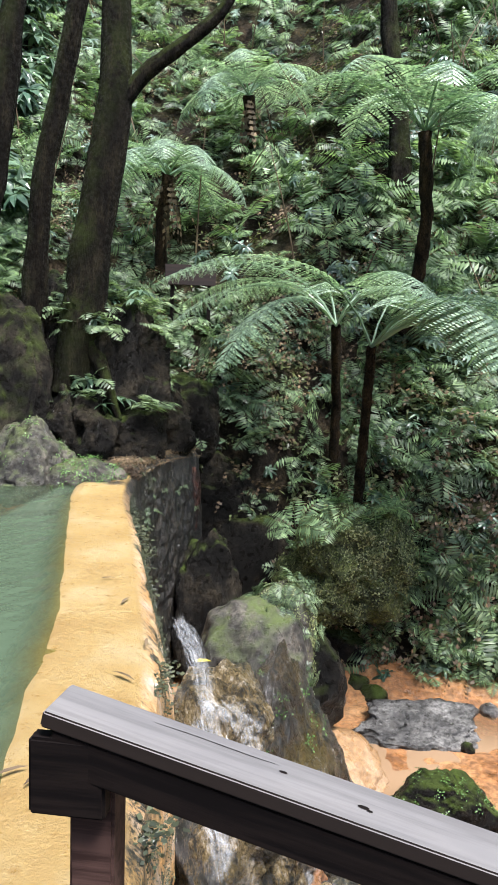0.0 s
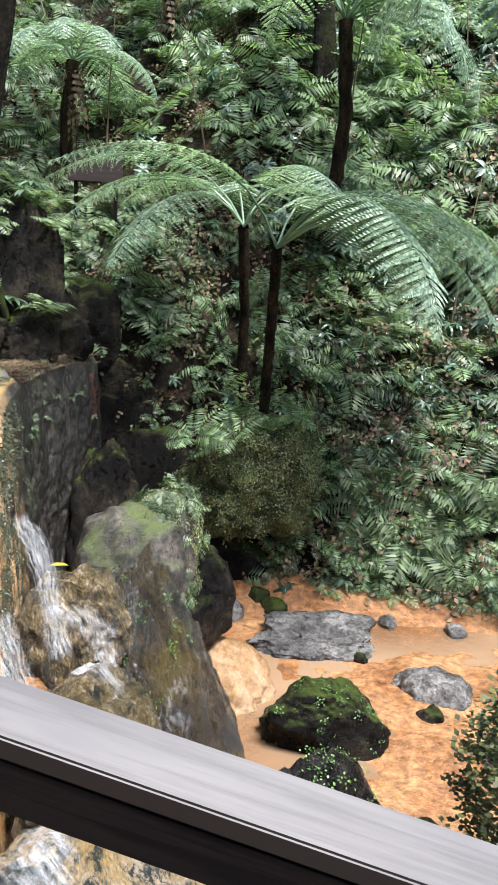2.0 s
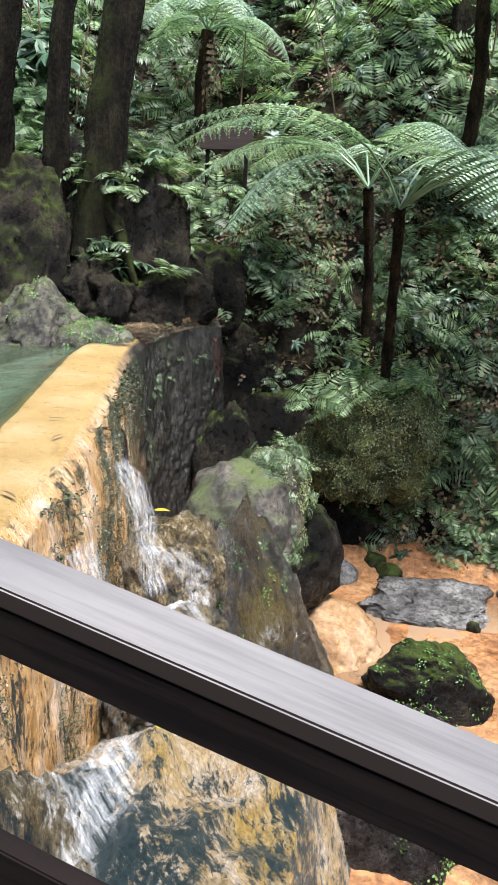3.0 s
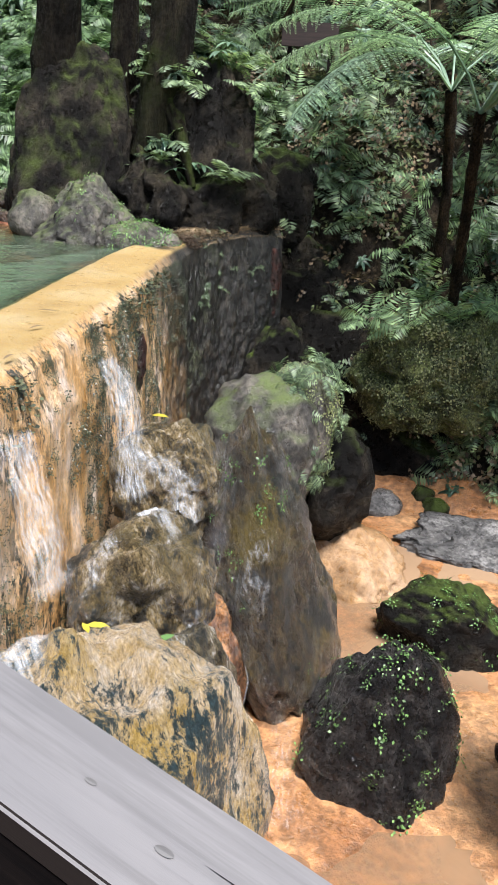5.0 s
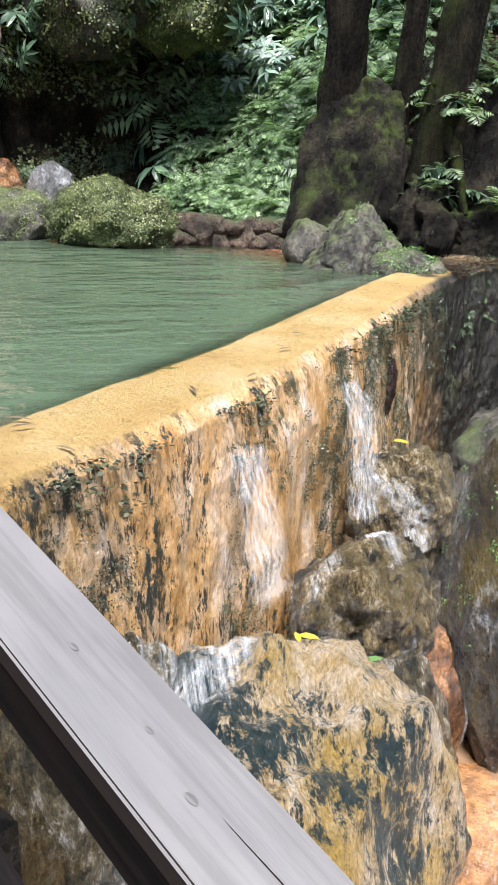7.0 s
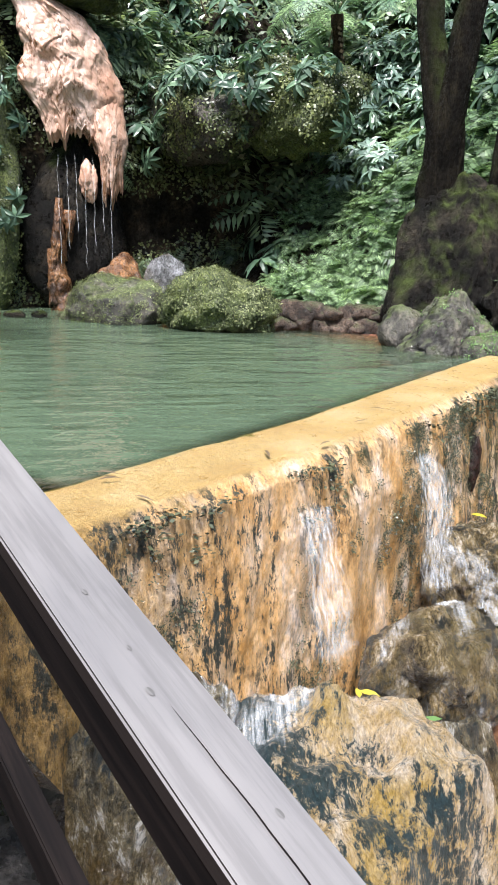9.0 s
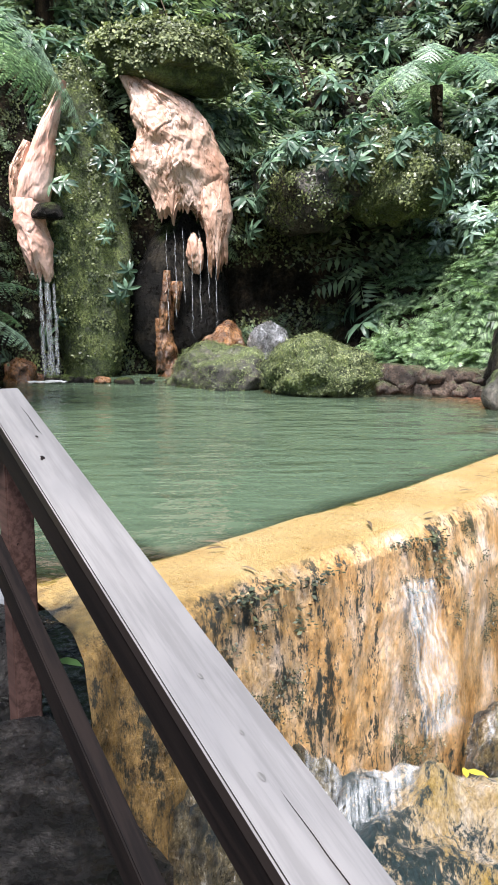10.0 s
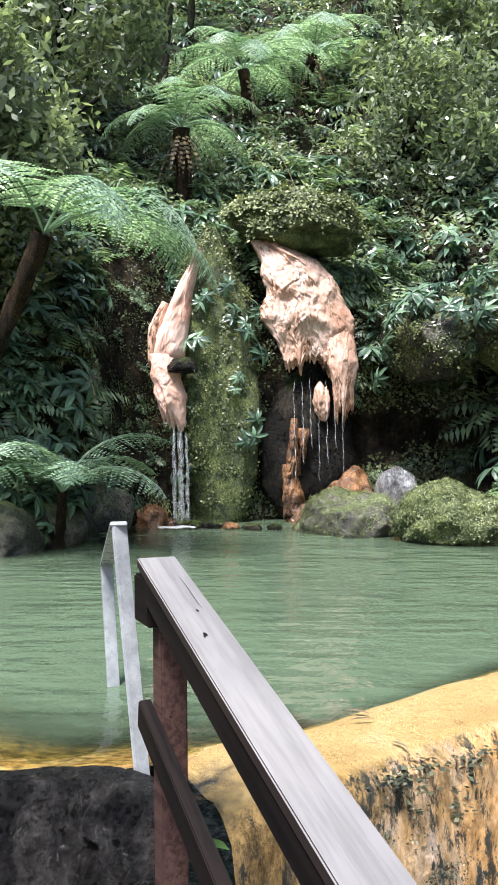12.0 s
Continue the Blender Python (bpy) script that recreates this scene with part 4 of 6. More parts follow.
def flowstone(name, left, right, depth, ragged, label, seed, n=150, rows=190, lumps=40, material=None, terrace=0.07):
    """A draped sheet of flowstone: rounded lumps and folds pushed out from between two edge lines, folded back along its ragged lower lip."""
    r = np.random.default_rng(seed)
    a, b = resample3(left, rows), resample3(right, rows)
    out = np.array((0.86, -0.5, 0.0))
    U_, V_ = np.meshgrid(np.linspace(0, 1, n), np.linspace(0, 1, rows), indexing="ij")
    q = np.stack([U_.ravel() * 3, V_.ravel() * 4, np.zeros(U_.size)], -1)
    wob = (fbm(q, 1.6, 4, seed) * 0.10).reshape(n, rows)
    u2 = U_ + wob * np.sin(np.pi * V_) * 1.2
    p = a[None] * (1 - u2[..., None]) + b[None] * u2[..., None]
    drop = fbm(np.c_[np.linspace(0, 11, n), np.zeros(n), np.zeros(n)], 1.0, 3, seed + 3)
    p[..., 2] -= (V_ ** 4) * (ragged * (0.5 + drop))[:, None]
    d = np.zeros_like(U_)
    for k in range(lumps):
        cu, cv, ru, rv, h = r.uniform(0, 1), r.uniform(0, 1), r.uniform(0.10, 0.28), r.uniform(0.05, 0.14), r.uniform(-0.05, 0.07)
        d += h * np.exp(-((U_ - cu) / ru) ** 2 - ((V_ - cv - 0.03 * np.abs(U_ - cu) / ru) / rv) ** 2)
    step = (V_ * 4.2 + fbm(np.stack([U_.ravel() * 4.5, V_.ravel() * 1.5, np.zeros(U_.size)], -1), 1.0, 2, seed + 9).reshape(n, rows) * 1.3) % 1.0
    d += terrace * step ** 0.6 * np.clip((1 - step) / 0.12, 0, 1)
    fold = fbm(np.stack([U_.ravel() * 10, V_.ravel() * 3, np.zeros(U_.size)], -1), 1.0, 4, seed + 5).reshape(n, rows) * min(0.022, depth ** 2 * 0.1)
    fine = fbm(np.stack([U_.ravel() * 14, V_.ravel() * 17, np.zeros(U_.size)], -1), 1.0, 5, seed + 6).reshape(n, rows) * 0.05 * min(1.0, depth ** 3 * 30)
    belly = np.sin(np.pi * np.clip(U_, 0, 1)) ** 0.4 * np.clip(np.sin(np.pi * (V_ * 0.82 + 0.12)), 0, 1) ** 0.6
    d = depth * belly + (d + fold + fine) * np.sin(np.pi * np.clip(U_, 0.02, 0.98)) ** 0.3
    d *= 1 - np.clip((V_ - 0.95) / 0.05, 0, 1) * 0.85
    p = p + out * d[..., None]
    return tagged(ob_from(name, mesh_np(name, p.reshape(-1, 3), grid_faces(n, rows)), material or M_TRAV), label, "flowstone")


flowstone("flowstone_curtain", [(-10.2, 6.92, 4.95), (-9.95, 7.0, 4.5), (-9.85, 7.0, 4.1), (-9.8, 6.95, 3.6), (-9.8, 7.2, 3.1), (-9.75, 7.3, 2.85)],
          [(-10.2, 7.6, 4.95), (-9.85, 8.15, 4.6), (-9.7, 8.55, 4.15), (-9.6, 8.72, 3.5), (-9.6, 8.68, 2.9), (-9.6, 8.5, 2.75)], 0.34, 0.35, "cream-pink bulging flowstone curtain with drips", 52, lumps=46, terrace=0.03)
flowstone("flowstone_drape", [(-9.62, 8.0, 3.4), (-9.5, 8.05, 2.9), (-9.5, 8.15, 2.3), (-9.5, 8.2, 1.95)], [(-9.6, 8.66, 3.4), (-9.5, 8.68, 2.8), (-9.5, 8.62, 2.3), (-9.5, 8.6, 2.05)], 0.2, 0.3,
          "brown-stained hanging end of the flowstone curtain", 56, 60, 90, 10, M_TRAV, 0.02)
flowstone("flowstone_tongue", [(-10.0, 5.86, 4.68), (-9.95, 5.42, 3.9), (-9.9, 5.07, 3.2), (-9.9, 4.98, 2.75)],
          [(-10.0, 5.94, 4.68), (-10.0, 5.76, 4.0), (-9.95, 5.64, 3.1), (-9.9, 5.55, 2.75)], 0.2, 0.05, "salmon-pink flowstone tongue carrying a thin fall", 53, 60, 120, 10, M_SALMON, 0.015)
flowstone("flowstone_tongue", [(-9.9, 4.94, 2.85), (-9.85, 4.99, 2.3), (-9.82, 5.15, 1.75)], [(-9.9, 5.42, 2.85), (-9.85, 5.54, 2.2), (-9.82, 5.55, 1.7)], 0.22, 0.15,
          "lower salmon-pink flowstone tongue above the splash", 54, 60, 90, 8, M_SALMON, 0.015)
flowstone("flowstone_edge", [(-10.05, 5.22, 3.75), (-9.98, 4.96, 3.3), (-9.95, 4.93, 2.7)], [(-10.0, 5.34, 3.7), (-9.95, 5.16, 3.2), (-9.93, 5.06, 2.6)], 0.14, 0.1,
          "rust-stained rim beside the pink tongue", 55, 40, 70, 8, M_TRAV, 0.03)
for k, (y0, y1, z0, z1, w0, w1) in enumerate([(7.52, 7.42, 1.8, 0.85, 0.07, 0.16), (7.40, 7.48, 1.0, 0.1, 0.13, 0.26), (7.72, 7.62, 1.62, 1.15, 0.14, 0.05)]):
    flowstone("flowstone_rib", [(-9.72, y0 - w0, z0), (-9.66, (y0 + y1 - w0 - w1) / 2, (z0 + z1) / 2), (-9.6, y1 - w1, z1)], [(-9.72, y0 + w0, z0), (-9.66, (y0 + y1 + w0 + w1) / 2, (z0 + z1) / 2), (-9.6, y1 + w1, z1)],
              0.2, 0.1, "rust-brown flowstone rib below the curtain", 180 + k, 40, 60, 8, M_RUST, 0.03)
boulder((-9.62, 8.02, 2.12), (0.13, 0.15, 0.34), M_TRAV, "knob of pink flowstone on the dark recess", 161, detail=5, name="flowstone_lump", category="flowstone", rough=0.4)
boulder((-9.72, 5.44, 2.66), (0.18, 0.24, 0.14), M_ROCK, "dark pointed rock jutting out of the pink tongue", 170, name="jutting_rock", taper=0.3, square=0.3)
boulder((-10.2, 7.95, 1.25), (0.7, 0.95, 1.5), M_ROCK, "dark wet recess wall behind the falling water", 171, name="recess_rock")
boulder((-10.15, 7.75, 5.32), (0.75, 1.25, 0.50), M_MOSS, "moss-capped rock above the falls", 172, name="cliff_rock", detail=5, rough=0.4)
boulder((-10.5, 6.3, 2.4), (0.75, 0.75, 2.7), M_MOSS, "green mossy buttress between the two falls", 173, name="cliff_rock", square=0.3)
boulder((-8.9, 9.95, 3.2), (1.5, 0.85, 0.75), M_ROCKM, "mossy overhanging rock above the hollow", 174, name="cliff_rock", rough=0.5, square=0.4)
boulder((-7.5, 10.7, 3.3), (1.1, 0.7, 0.8), M_MOSS, "mossy bulge of rock hung with creepers", 175, name="cliff_rock", rough=0.55, square=0.4)


# ---- white water ----
def ribbon(name, line, width, body, label, seed, lift=(0, 0, 0), n=60, cols=14):
    """A strip of running water along a line; body sets how closed it is."""
    p = resample3(line, n)
    tan = np.gradient(p, axis=0)
    tan /= np.linalg.norm(tan, axis=1)[:, None]
    side = np.cross(tan, np.array(lift, float) if any(lift) else np.array([0.9, -0.3, 0.25]))
    side /= np.linalg.norm(side, axis=1)[:, None]
    nrm = np.cross(side, tan)
    wid = np.interp(np.linspace(0, 1, n), np.linspace(0, 1, len(width)), width)
    u = np.linspace(-1, 1, cols)
    v = p[:, None] + side[:, None] * (u[None, :, None] * wid[:, None, None] / 2)
    bulge = (1 - u ** 2)[None, :, None] * 0.03
    v = (v - nrm[:, None] * bulge * -1).reshape(-1, 3)
    v += (fbm(v, 9.0, 3, seed) * 0.02)[:, None]
    f = grid_faces(n, cols)
    me = mesh_np(name, v, f)
    uvl = me.uv_layers.new(name="UVMap")
    L = np.linspace(0, np.linalg.norm(np.diff(p, axis=0), axis=1).sum(), n)
    uv = np.stack([np.tile(u, (n, 1)) * wid[:, None], np.tile(L[:, None], (1, cols))], -1).reshape(-1, 2) * 2 + seed * 3.1
    uvl.data.foreach_set("uv", uv[f.ravel()].astype(np.float32).ravel())
    edge = (np.tile(1 - np.abs(u) ** 3, (n, 1)) * np.interp(np.linspace(0, 1, n), [0, 0.12, 0.9, 1], [0.4, 1, 1, 0.6])[:, None]).ravel()
    me.attributes.new("body", "FLOAT", "POINT").data.foreach_set("value", (edge * body * 2.0).astype(np.float32))
    return tagged(ob_from(name, me, M_WHITE), label, "water", "water streams")


ribbon("water_stream", [(-0.42, 5.35, -0.1), (-0.22, 5.35, -0.45), (-0.12, 5.25, -0.8), (0.0, 5.15, -1.08)], [0.30, 0.42, 0.46], 0.42, "white water spilling down the weir", 1)
ribbon("water_stream", [(-0.02, 3.95, -0.12), (0.1, 3.95, -0.45), (0.16, 3.98, -0.8), (0.22, 4.0, -1.05)], [0.35, 0.42, 0.5], 0.43, "broad white spill down the weir", 3)


def film(ob, line, width, body, label, seed, low=-0.4):
    """Broken water running over a rock, its white also serving as painted wet glints: the skin of the rock near a line,
    lifted a little.
    """
    me = ob.data
    n = len(me.vertices)
    v, nn = np.empty(n * 3), np.empty(n * 3)
    me.vertices.foreach_get("co", v)
    me.vertices.foreach_get("normal", nn)
    m = np.array(ob.matrix_basis)
    v, nn = v.reshape(-1, 3) @ m[:3, :3].T + m[:3, 3], nn.reshape(-1, 3) @ m[:3, :3].T
    f = np.empty(len(me.loops), np.int32)
    me.loops.foreach_get("vertex_index", f)
    f = f.reshape(len(me.polygons), -1)
    ln = resample3(line, 40)
    d = np.sqrt(((v[:, None] - ln[None]) ** 2).sum(-1)).min(1) / width
    ok = (d < 1) & (nn[:, 2] > low)
    f = f[ok[f].all(1)]
    used = np.unique(f)
    if not len(used):
        return
    rm = np.zeros(n, int)
    rm[used] = np.arange(len(used))
    q = v[used] + nn[used] * 0.010
    me2 = mesh_np("water_film", q, rm[f])
    uvl = me2.uv_layers.new(name="UVMap")
    uv = np.stack([q[:, 0] * 0.6 + q[:, 1] * 0.8, (q[:, 2] * 1.2 + q[:, 0] * 0.5) * 1.8], -1) * 1.6 + seed
    lf = np.empty(len(me2.loops), np.int32)
    me2.loops.foreach_get("vertex_index", lf)
    uvl.data.foreach_set("uv", uv[lf].astype(np.float32).ravel())
    me2.attributes.new("body", "FLOAT", "POINT").data.foreach_set("value", (np.clip(1.25 - d[used], 0, 1) * body * 2.0).astype(np.float32))
    return tagged(ob_from("water_film", me2, M_WHITE), label, "water", "water streams")


# on the rocks these films are spill water and stand-in glints at once
film(rock_b, [(0.0, 5.2, -1.0), (0.25, 5.0, -1.05), (0.5, 4.85, -1.25), (0.62, 4.75, -1.7)], 0.22, 0.48, "white water sliding over a wet rock", 2)
film(rock_b, [(0.1, 4.6, -1.1), (0.2, 4.5, -1.4)], 0.35, 0.40, "thin broken water on a wet rock", 3)
film(rock_a, [(-0.1, 5.4, -0.8), (0.15, 5.5, -1.0), (0.2, 5.5, -1.4)], 0.26, 0.42, "thin broken water on a wet rock", 4)
film(rock_c, [(0.2, 4.1, -1.0), (0.4, 3.7, -1.0), (0.45, 3.2, -1.1)], 0.45, 0.43, "foam and broken water on the large rock", 5)
film(rock_c, [(0.4, 3.2, -1.0), (0.8, 2.9, -1.4), (1.0, 2.9, -1.9)], 0.55, 0.41, "thin broken water on the large rock", 6)
film(rock_c, [(0.1, 3.4, -1.1), (0.0, 3.2, -1.6)], 0.6, 0.42, "thin broken water on the large rock", 13)
film(rock_c2, [(0.2, 3.2, -0.9), (0.5, 2.9, -1.2), (0.6, 2.6, -1.7)], 0.5, 0.40, "thin broken water on the streaked rock", 7)
film(rock_d, [(0.6, 5.7, -1.3), (0.7, 5.6, -1.8)], 0.4, 0.36, "thin water shining on the tall rock", 14)
film(rock_e, [(0.15, 6.95, -0.9), (0.2, 6.9, -1.3)], 0.4, 0.35, "thin shining water on the smooth rock", 15)
film(rock_d2, [(0.70, 5.35, -1.6), (0.80, 5.35, -2.2), (0.84, 5.35, -2.7)], 0.2, 0.46, "white stream beside the rust-red rock", 8)
film(weir, [(-0.0, 3.95, -0.1), (0.15, 3.95, -1.2)], 0.75, 0.385, "thin water skin running down the weir", 10, -0.9)
film(weir, [(-0.4, 5.3, -0.1), (-0.1, 5.3, -1.2)], 0.45, 0.40, "thin water skin running down the weir", 11, -0.9)
film(weir, [(0.1, 2.7, -0.2), (0.25, 2.7, -1.5)], 0.7, 0.35, "thin water skin running down the weir", 12, -0.9)
ribbon("water_stream", [(0.88, 5.85, -2.772), (1.06, 5.3, -2.772), (1.3, 4.7, -2.772)], [0.3, 0.5, 0.7], 0.36, "churning white water in the creek", 6, lift=(0, 0, 1))
for k, (yy, zz, w) in enumerate([(5.24, 1.66, 0.10), (5.35, 1.64, 0.16), (5.46, 1.62, 0.09)]):
    ribbon("falling_water", [(-9.6, yy, zz + 0.1), (-9.56, yy, 1.0), (-9.54, yy, 0.0)], [w, w * 1.2, w * 1.5], 0.43, "thin falling water below the pink tongue", 10 + k)
for k in range(7):
    yy = 7.35 + 0.14 * k
    xx = -9.42 + 0.03 * k
    ribbon("falling_water", [(xx, yy, 2.6), (xx + 0.03, yy, 1.6), (xx + 0.05, yy, 0.6 + 0.3 * (k % 3))], [0.015, 0.025, 0.03], 0.45, "thin drips falling from the flowstone curtain", 20 + k)
ribbon("foam", [(-9.55, 4.9, 0.012), (-9.45, 5.2, 0.012), (-9.4, 5.55, 0.012)], [0.5, 0.7, 0.5], 0.6, "white foam where the fall meets the pool", 30, lift=(0, 0, 1))

# ---- leaf and frond shapes ----
def kite(base, tip, wide, normal, at=0.42, bend=0.0):
    """Four corners of a blade, folded slightly along its length."""
    base, tip, normal = np.asarray(base, float), np.asarray(tip, float), np.asarray(normal, float)
    d = tip - base
    s = np.cross(normal, d)
    s /= np.linalg.norm(s) + 1e-9
    m = base + d * at
    return np.array([base, m + s * wide / 2 - normal * bend, tip - normal * bend * 2, m - s * wide / 2 - normal * bend])


KITE_F = np.array([[0, 1, 2], [0, 2, 3]])


def frond_shape(length, pairs, width, rise, drop, sub=0, stem=0.012, bare=0.15, jitter=0.1, seed=0, curl=1.0):
    """A fern frond along +x: arched stem with pairs of pinnae, each plain or cut into sub pairs."""
    r = np.random.default_rng(seed)
    n = 16
    ang = radians(rise) - radians(drop) * np.linspace(0, 1, n) ** curl
    pts = np.c_[np.cumsum(np.cos(ang)), np.zeros(n), np.cumsum(np.sin(ang))] * (length / n)
    pts = np.vstack([[0, 0, 0], pts])
    if sub:
        tv, tq = tube(pts, np.linspace(stem, stem * 0.2, len(pts)), 9, 4)
        pieces = [(tv, np.vstack([tq[:, [0, 1, 2]], tq[:, [0, 2, 3]]]))]
    else:
        pieces = [(kite(pts[0], pts[len(pts) // 2], stem * 1.6, (0, 0.3, 1)), KITE_F), (kite(pts[len(pts) // 2], pts[-1], stem, (0, 0.3, 1)), KITE_F)]
    at = np.linspace(0, 1, len(pts))
    for i in range(pairs):
        s = bare + (0.99 - bare) * i / (pairs - 1)
        p = np.array([np.interp(s, at, pts[:, k]) for k in range(3)])
        q = np.array([np.interp(min(1, s + 0.03), at, pts[:, k]) for k in range(3)])
        t = q - p
        t /= np.linalg.norm(t) + 1e-9
        up = np.array([-t[2], 0, t[0]])
        k = (s - bare) / (1 - bare)
        ln = width * (math.sin(math.pi * (0.18 + 0.80 * k)) ** 0.8) * r.uniform(1 - jitter, 1 + jitter) + 0.01
        for sd in (-1, 1):
            d = np.array([0, sd, 0]) * 0.93 + t * (0.35 + 0.15 * r.uniform(-1, 1)) - up * (0.12 + 0.2 * r.uniform(0, 1))
            d /= np.linalg.norm(d)
            if not sub:
                pieces.append((kite(p, p + d * ln, (0.99 - bare) * length / pairs * 0.9, up, 0.35, ln * 0.05), KITE_F))
            else:
                gap = (0.99 - bare) * length / pairs
                sag = up * ln * 0.22
                for j in range(sub):
                    a = (j + 0.4) / sub
                    c = p + d * ln * a - sag * a * a
                    l2 = gap * 0.46 * (1 - a ** 2.2 * 0.85)
                    for s2 in (-1, 1):
                        e = t * s2 * 0.9 + d * 0.45 - up * 0.15
                        pieces.append((kite(c, c + e * l2 * 1.15, ln / sub * 1.25, up, 0.4), KITE_F))
                pieces.append((kite(p, p + d * ln - sag, 0.006, up), KITE_F))
    return merge(pieces)


def spun(shape, yaw, tilt=0.0, scale=1.0, at=(0, 0, 0), roll=0.0):
    m = np.array(pose(0, 0, 0, roll, -tilt, yaw).to_3x3())
    return shape[0] * scale @ m.T + np.asarray(at, float), shape[1]


def fern_clump(seed, fronds, length, pairs, width):
    r = np.random.default_rng(seed)
    out = []
    for k in range(fronds):
        sh = frond_shape(length * r.uniform(0.7, 1.1), pairs, width, r.uniform(35, 75), r.uniform(60, 110), seed=seed * 31 + k, stem=0.006)
        out.append(spun(sh, k * 360 / fronds + r.uniform(-25, 25)))
    return merge(out)


def blade_shape(length, wide):
    """A broad leaf along +x with a folded midrib and a drooping tip."""
    v = np.array([(0, 0, 0), (0.3, 0.42, 0.06), (0.3, 0, 0.03), (0.3, -0.42, 0.06), (0.68, 0.36, 0.0), (0.68, 0, -0.04), (0.68, -0.36, 0.0), (1, 0, -0.18)], float)
    f = np.array([(0, 2, 1), (0, 3, 2), (1, 2, 5), (1, 5, 4), (2, 3, 6), (2, 6, 5), (4, 5, 7), (5, 6, 7)])
    return v * (length, wide, length), f


def sprig(seed, leaves, spread, length):
    """A mat of tiny leaves."""
    r = np.random.default_rng(seed)
    out = []
    for k in range(leaves):
        c = np.append(r.normal(size=2) * spread * 0.6, r.uniform(0, 0.03))
        d = np.append(r.normal(size=2), r.uniform(-0.6, 0.3))
        d *= length * r.uniform(0.6, 1.2) / np.linalg.norm(d)
        out.append((kite(c, c + d, length * 0.7, (r.normal() * 0.4, r.normal() * 0.4, 1), 0.45), KITE_F))
    return merge(out)


def twig(seed, leaves, spread, length, wide):
    """A spray of small leaves round a twig end."""
    r = np.random.default_rng(seed)
    out = []
    for k in range(leaves):
        a = r.normal(size=3)
        c = a / np.linalg.norm(a) * spread * r.uniform(0.2, 1) * np.array([1, 1, 0.7])
        d = np.append(r.normal(size=2), r.uniform(-1.2, 0.4))
        d *= length * r.uniform(0.6, 1.2) / np.linalg.norm(d)
        out.append((kite(c, c + d, wide, (r.normal() * 0.5, r.normal() * 0.5, 1), 0.45), KITE_F))
    return merge(out)


def leafy_clump(seed, leaves, spread, length, wide, high=0.5, whorl=False):
    """Leaves on short stems; in whorls at the stem ends if whorl."""
    r = np.random.default_rng(seed)
    out = []
    if whorl:
        for k in range(max(1, leaves // 8)):
            c = np.array([r.uniform(-spread, spread), r.uniform(-spread, spread), r.uniform(0.3, 1) * high])
            for j in range(8):
                out.append(spun(blade_shape(length * r.uniform(0.7, 1.1), wide), j * 45 + r.uniform(-14, 14), r.uniform(-35, 10), 1, c))
    else:
        for k in range(leaves):
            a = r.normal(size=3)
            a /= np.linalg.norm(a)
            c = a * spread * r.uniform(0.3, 1) ** 0.5 * np.array([1, 1, 0.8]) + (0, 0, high)
            out.append(spun(blade_shape(length * r.uniform(0.6, 1.2), wide), r.uniform(0, 360), r.uniform(-60, 25), 1, c, r.uniform(-40, 40)))
    return merge(out)


def strew(name, shapes, places, scales, material, label, category="plants", normals=None, lean=0.5, seed=0, tilt=12):
    """Joins many turned and scaled copies of the shapes into one mesh of uncounted plants."""
    r = np.random.default_rng(seed + 99)
    vs, fs, off = [], [], 0
    which = r.integers(0, len(shapes), len(places))
    for w, (sv, sf) in enumerate(shapes):
        idx = np.where(which == w)[0]
        if not len(idx):
            continue
        n = len(idx)
        up = np.tile([0, 0, 1.0], (n, 1))
        if normals is not None:
            up = up * (1 - lean) + normals[idx] * lean
        up = up + r.normal(size=(n, 3)) * math.tan(radians(tilt)) * 0.6
        up /= np.linalg.norm(up, axis=1)[:, None]
        ang = r.uniform(0, 2 * np.pi, n)
        x = np.stack([np.cos(ang), np.sin(ang), np.zeros(n)], -1)
        x -= up * (x * up).sum(1)[:, None]
        x /= np.linalg.norm(x, axis=1)[:, None]
        y = np.cross(up, x)
        R = np.stack([x, y, up], -1) * np.asarray(scales)[idx][:, None, None]
        v = np.einsum("nij,kj->nki", R, sv) + np.asarray(places)[idx][:, None]
        f = sf[None] + (np.arange(n) * len(sv))[:, None, None] + off
        vs.append(v.reshape(-1, 3)), fs.append(f.reshape(-1, 3))
        off += n * len(sv)
    me = mesh_np(name, np.vstack(vs), np.vstack(fs), smooth=False)
    return tagged(ob_from(name, me, material), label, category, kind="stuff")


def hill_scatter(n, ulo, uhi, slo, shi, seed, power=1.0):
    """Random places on the hillside with their normals."""
    r = np.random.default_rng(seed)
    u, s = r.uniform(ulo, uhi, n), slo + (shi - slo) * r.uniform(0, 1, n) ** power
    p = hill(u, s)
    hollow = ((p - (-8.8, 9.5, 1.45)) ** 2 / (2.6, 2.4, 0.95)).sum(1) < 1
    u[hollow], s[hollow] = np.resize(u[~hollow], hollow.sum()), np.resize(s[~hollow], hollow.sum())
    p = hill(u, s)
    a, b = hill(u + 0.5, s) - p, hill(u, s + 0.08) - p
    nn = np.cross(b, a)
    nn /= np.linalg.norm(nn, axis=1)[:, None] + 1e-9
    nn[nn[:, 2] < 0] *= -1
    return p, nn


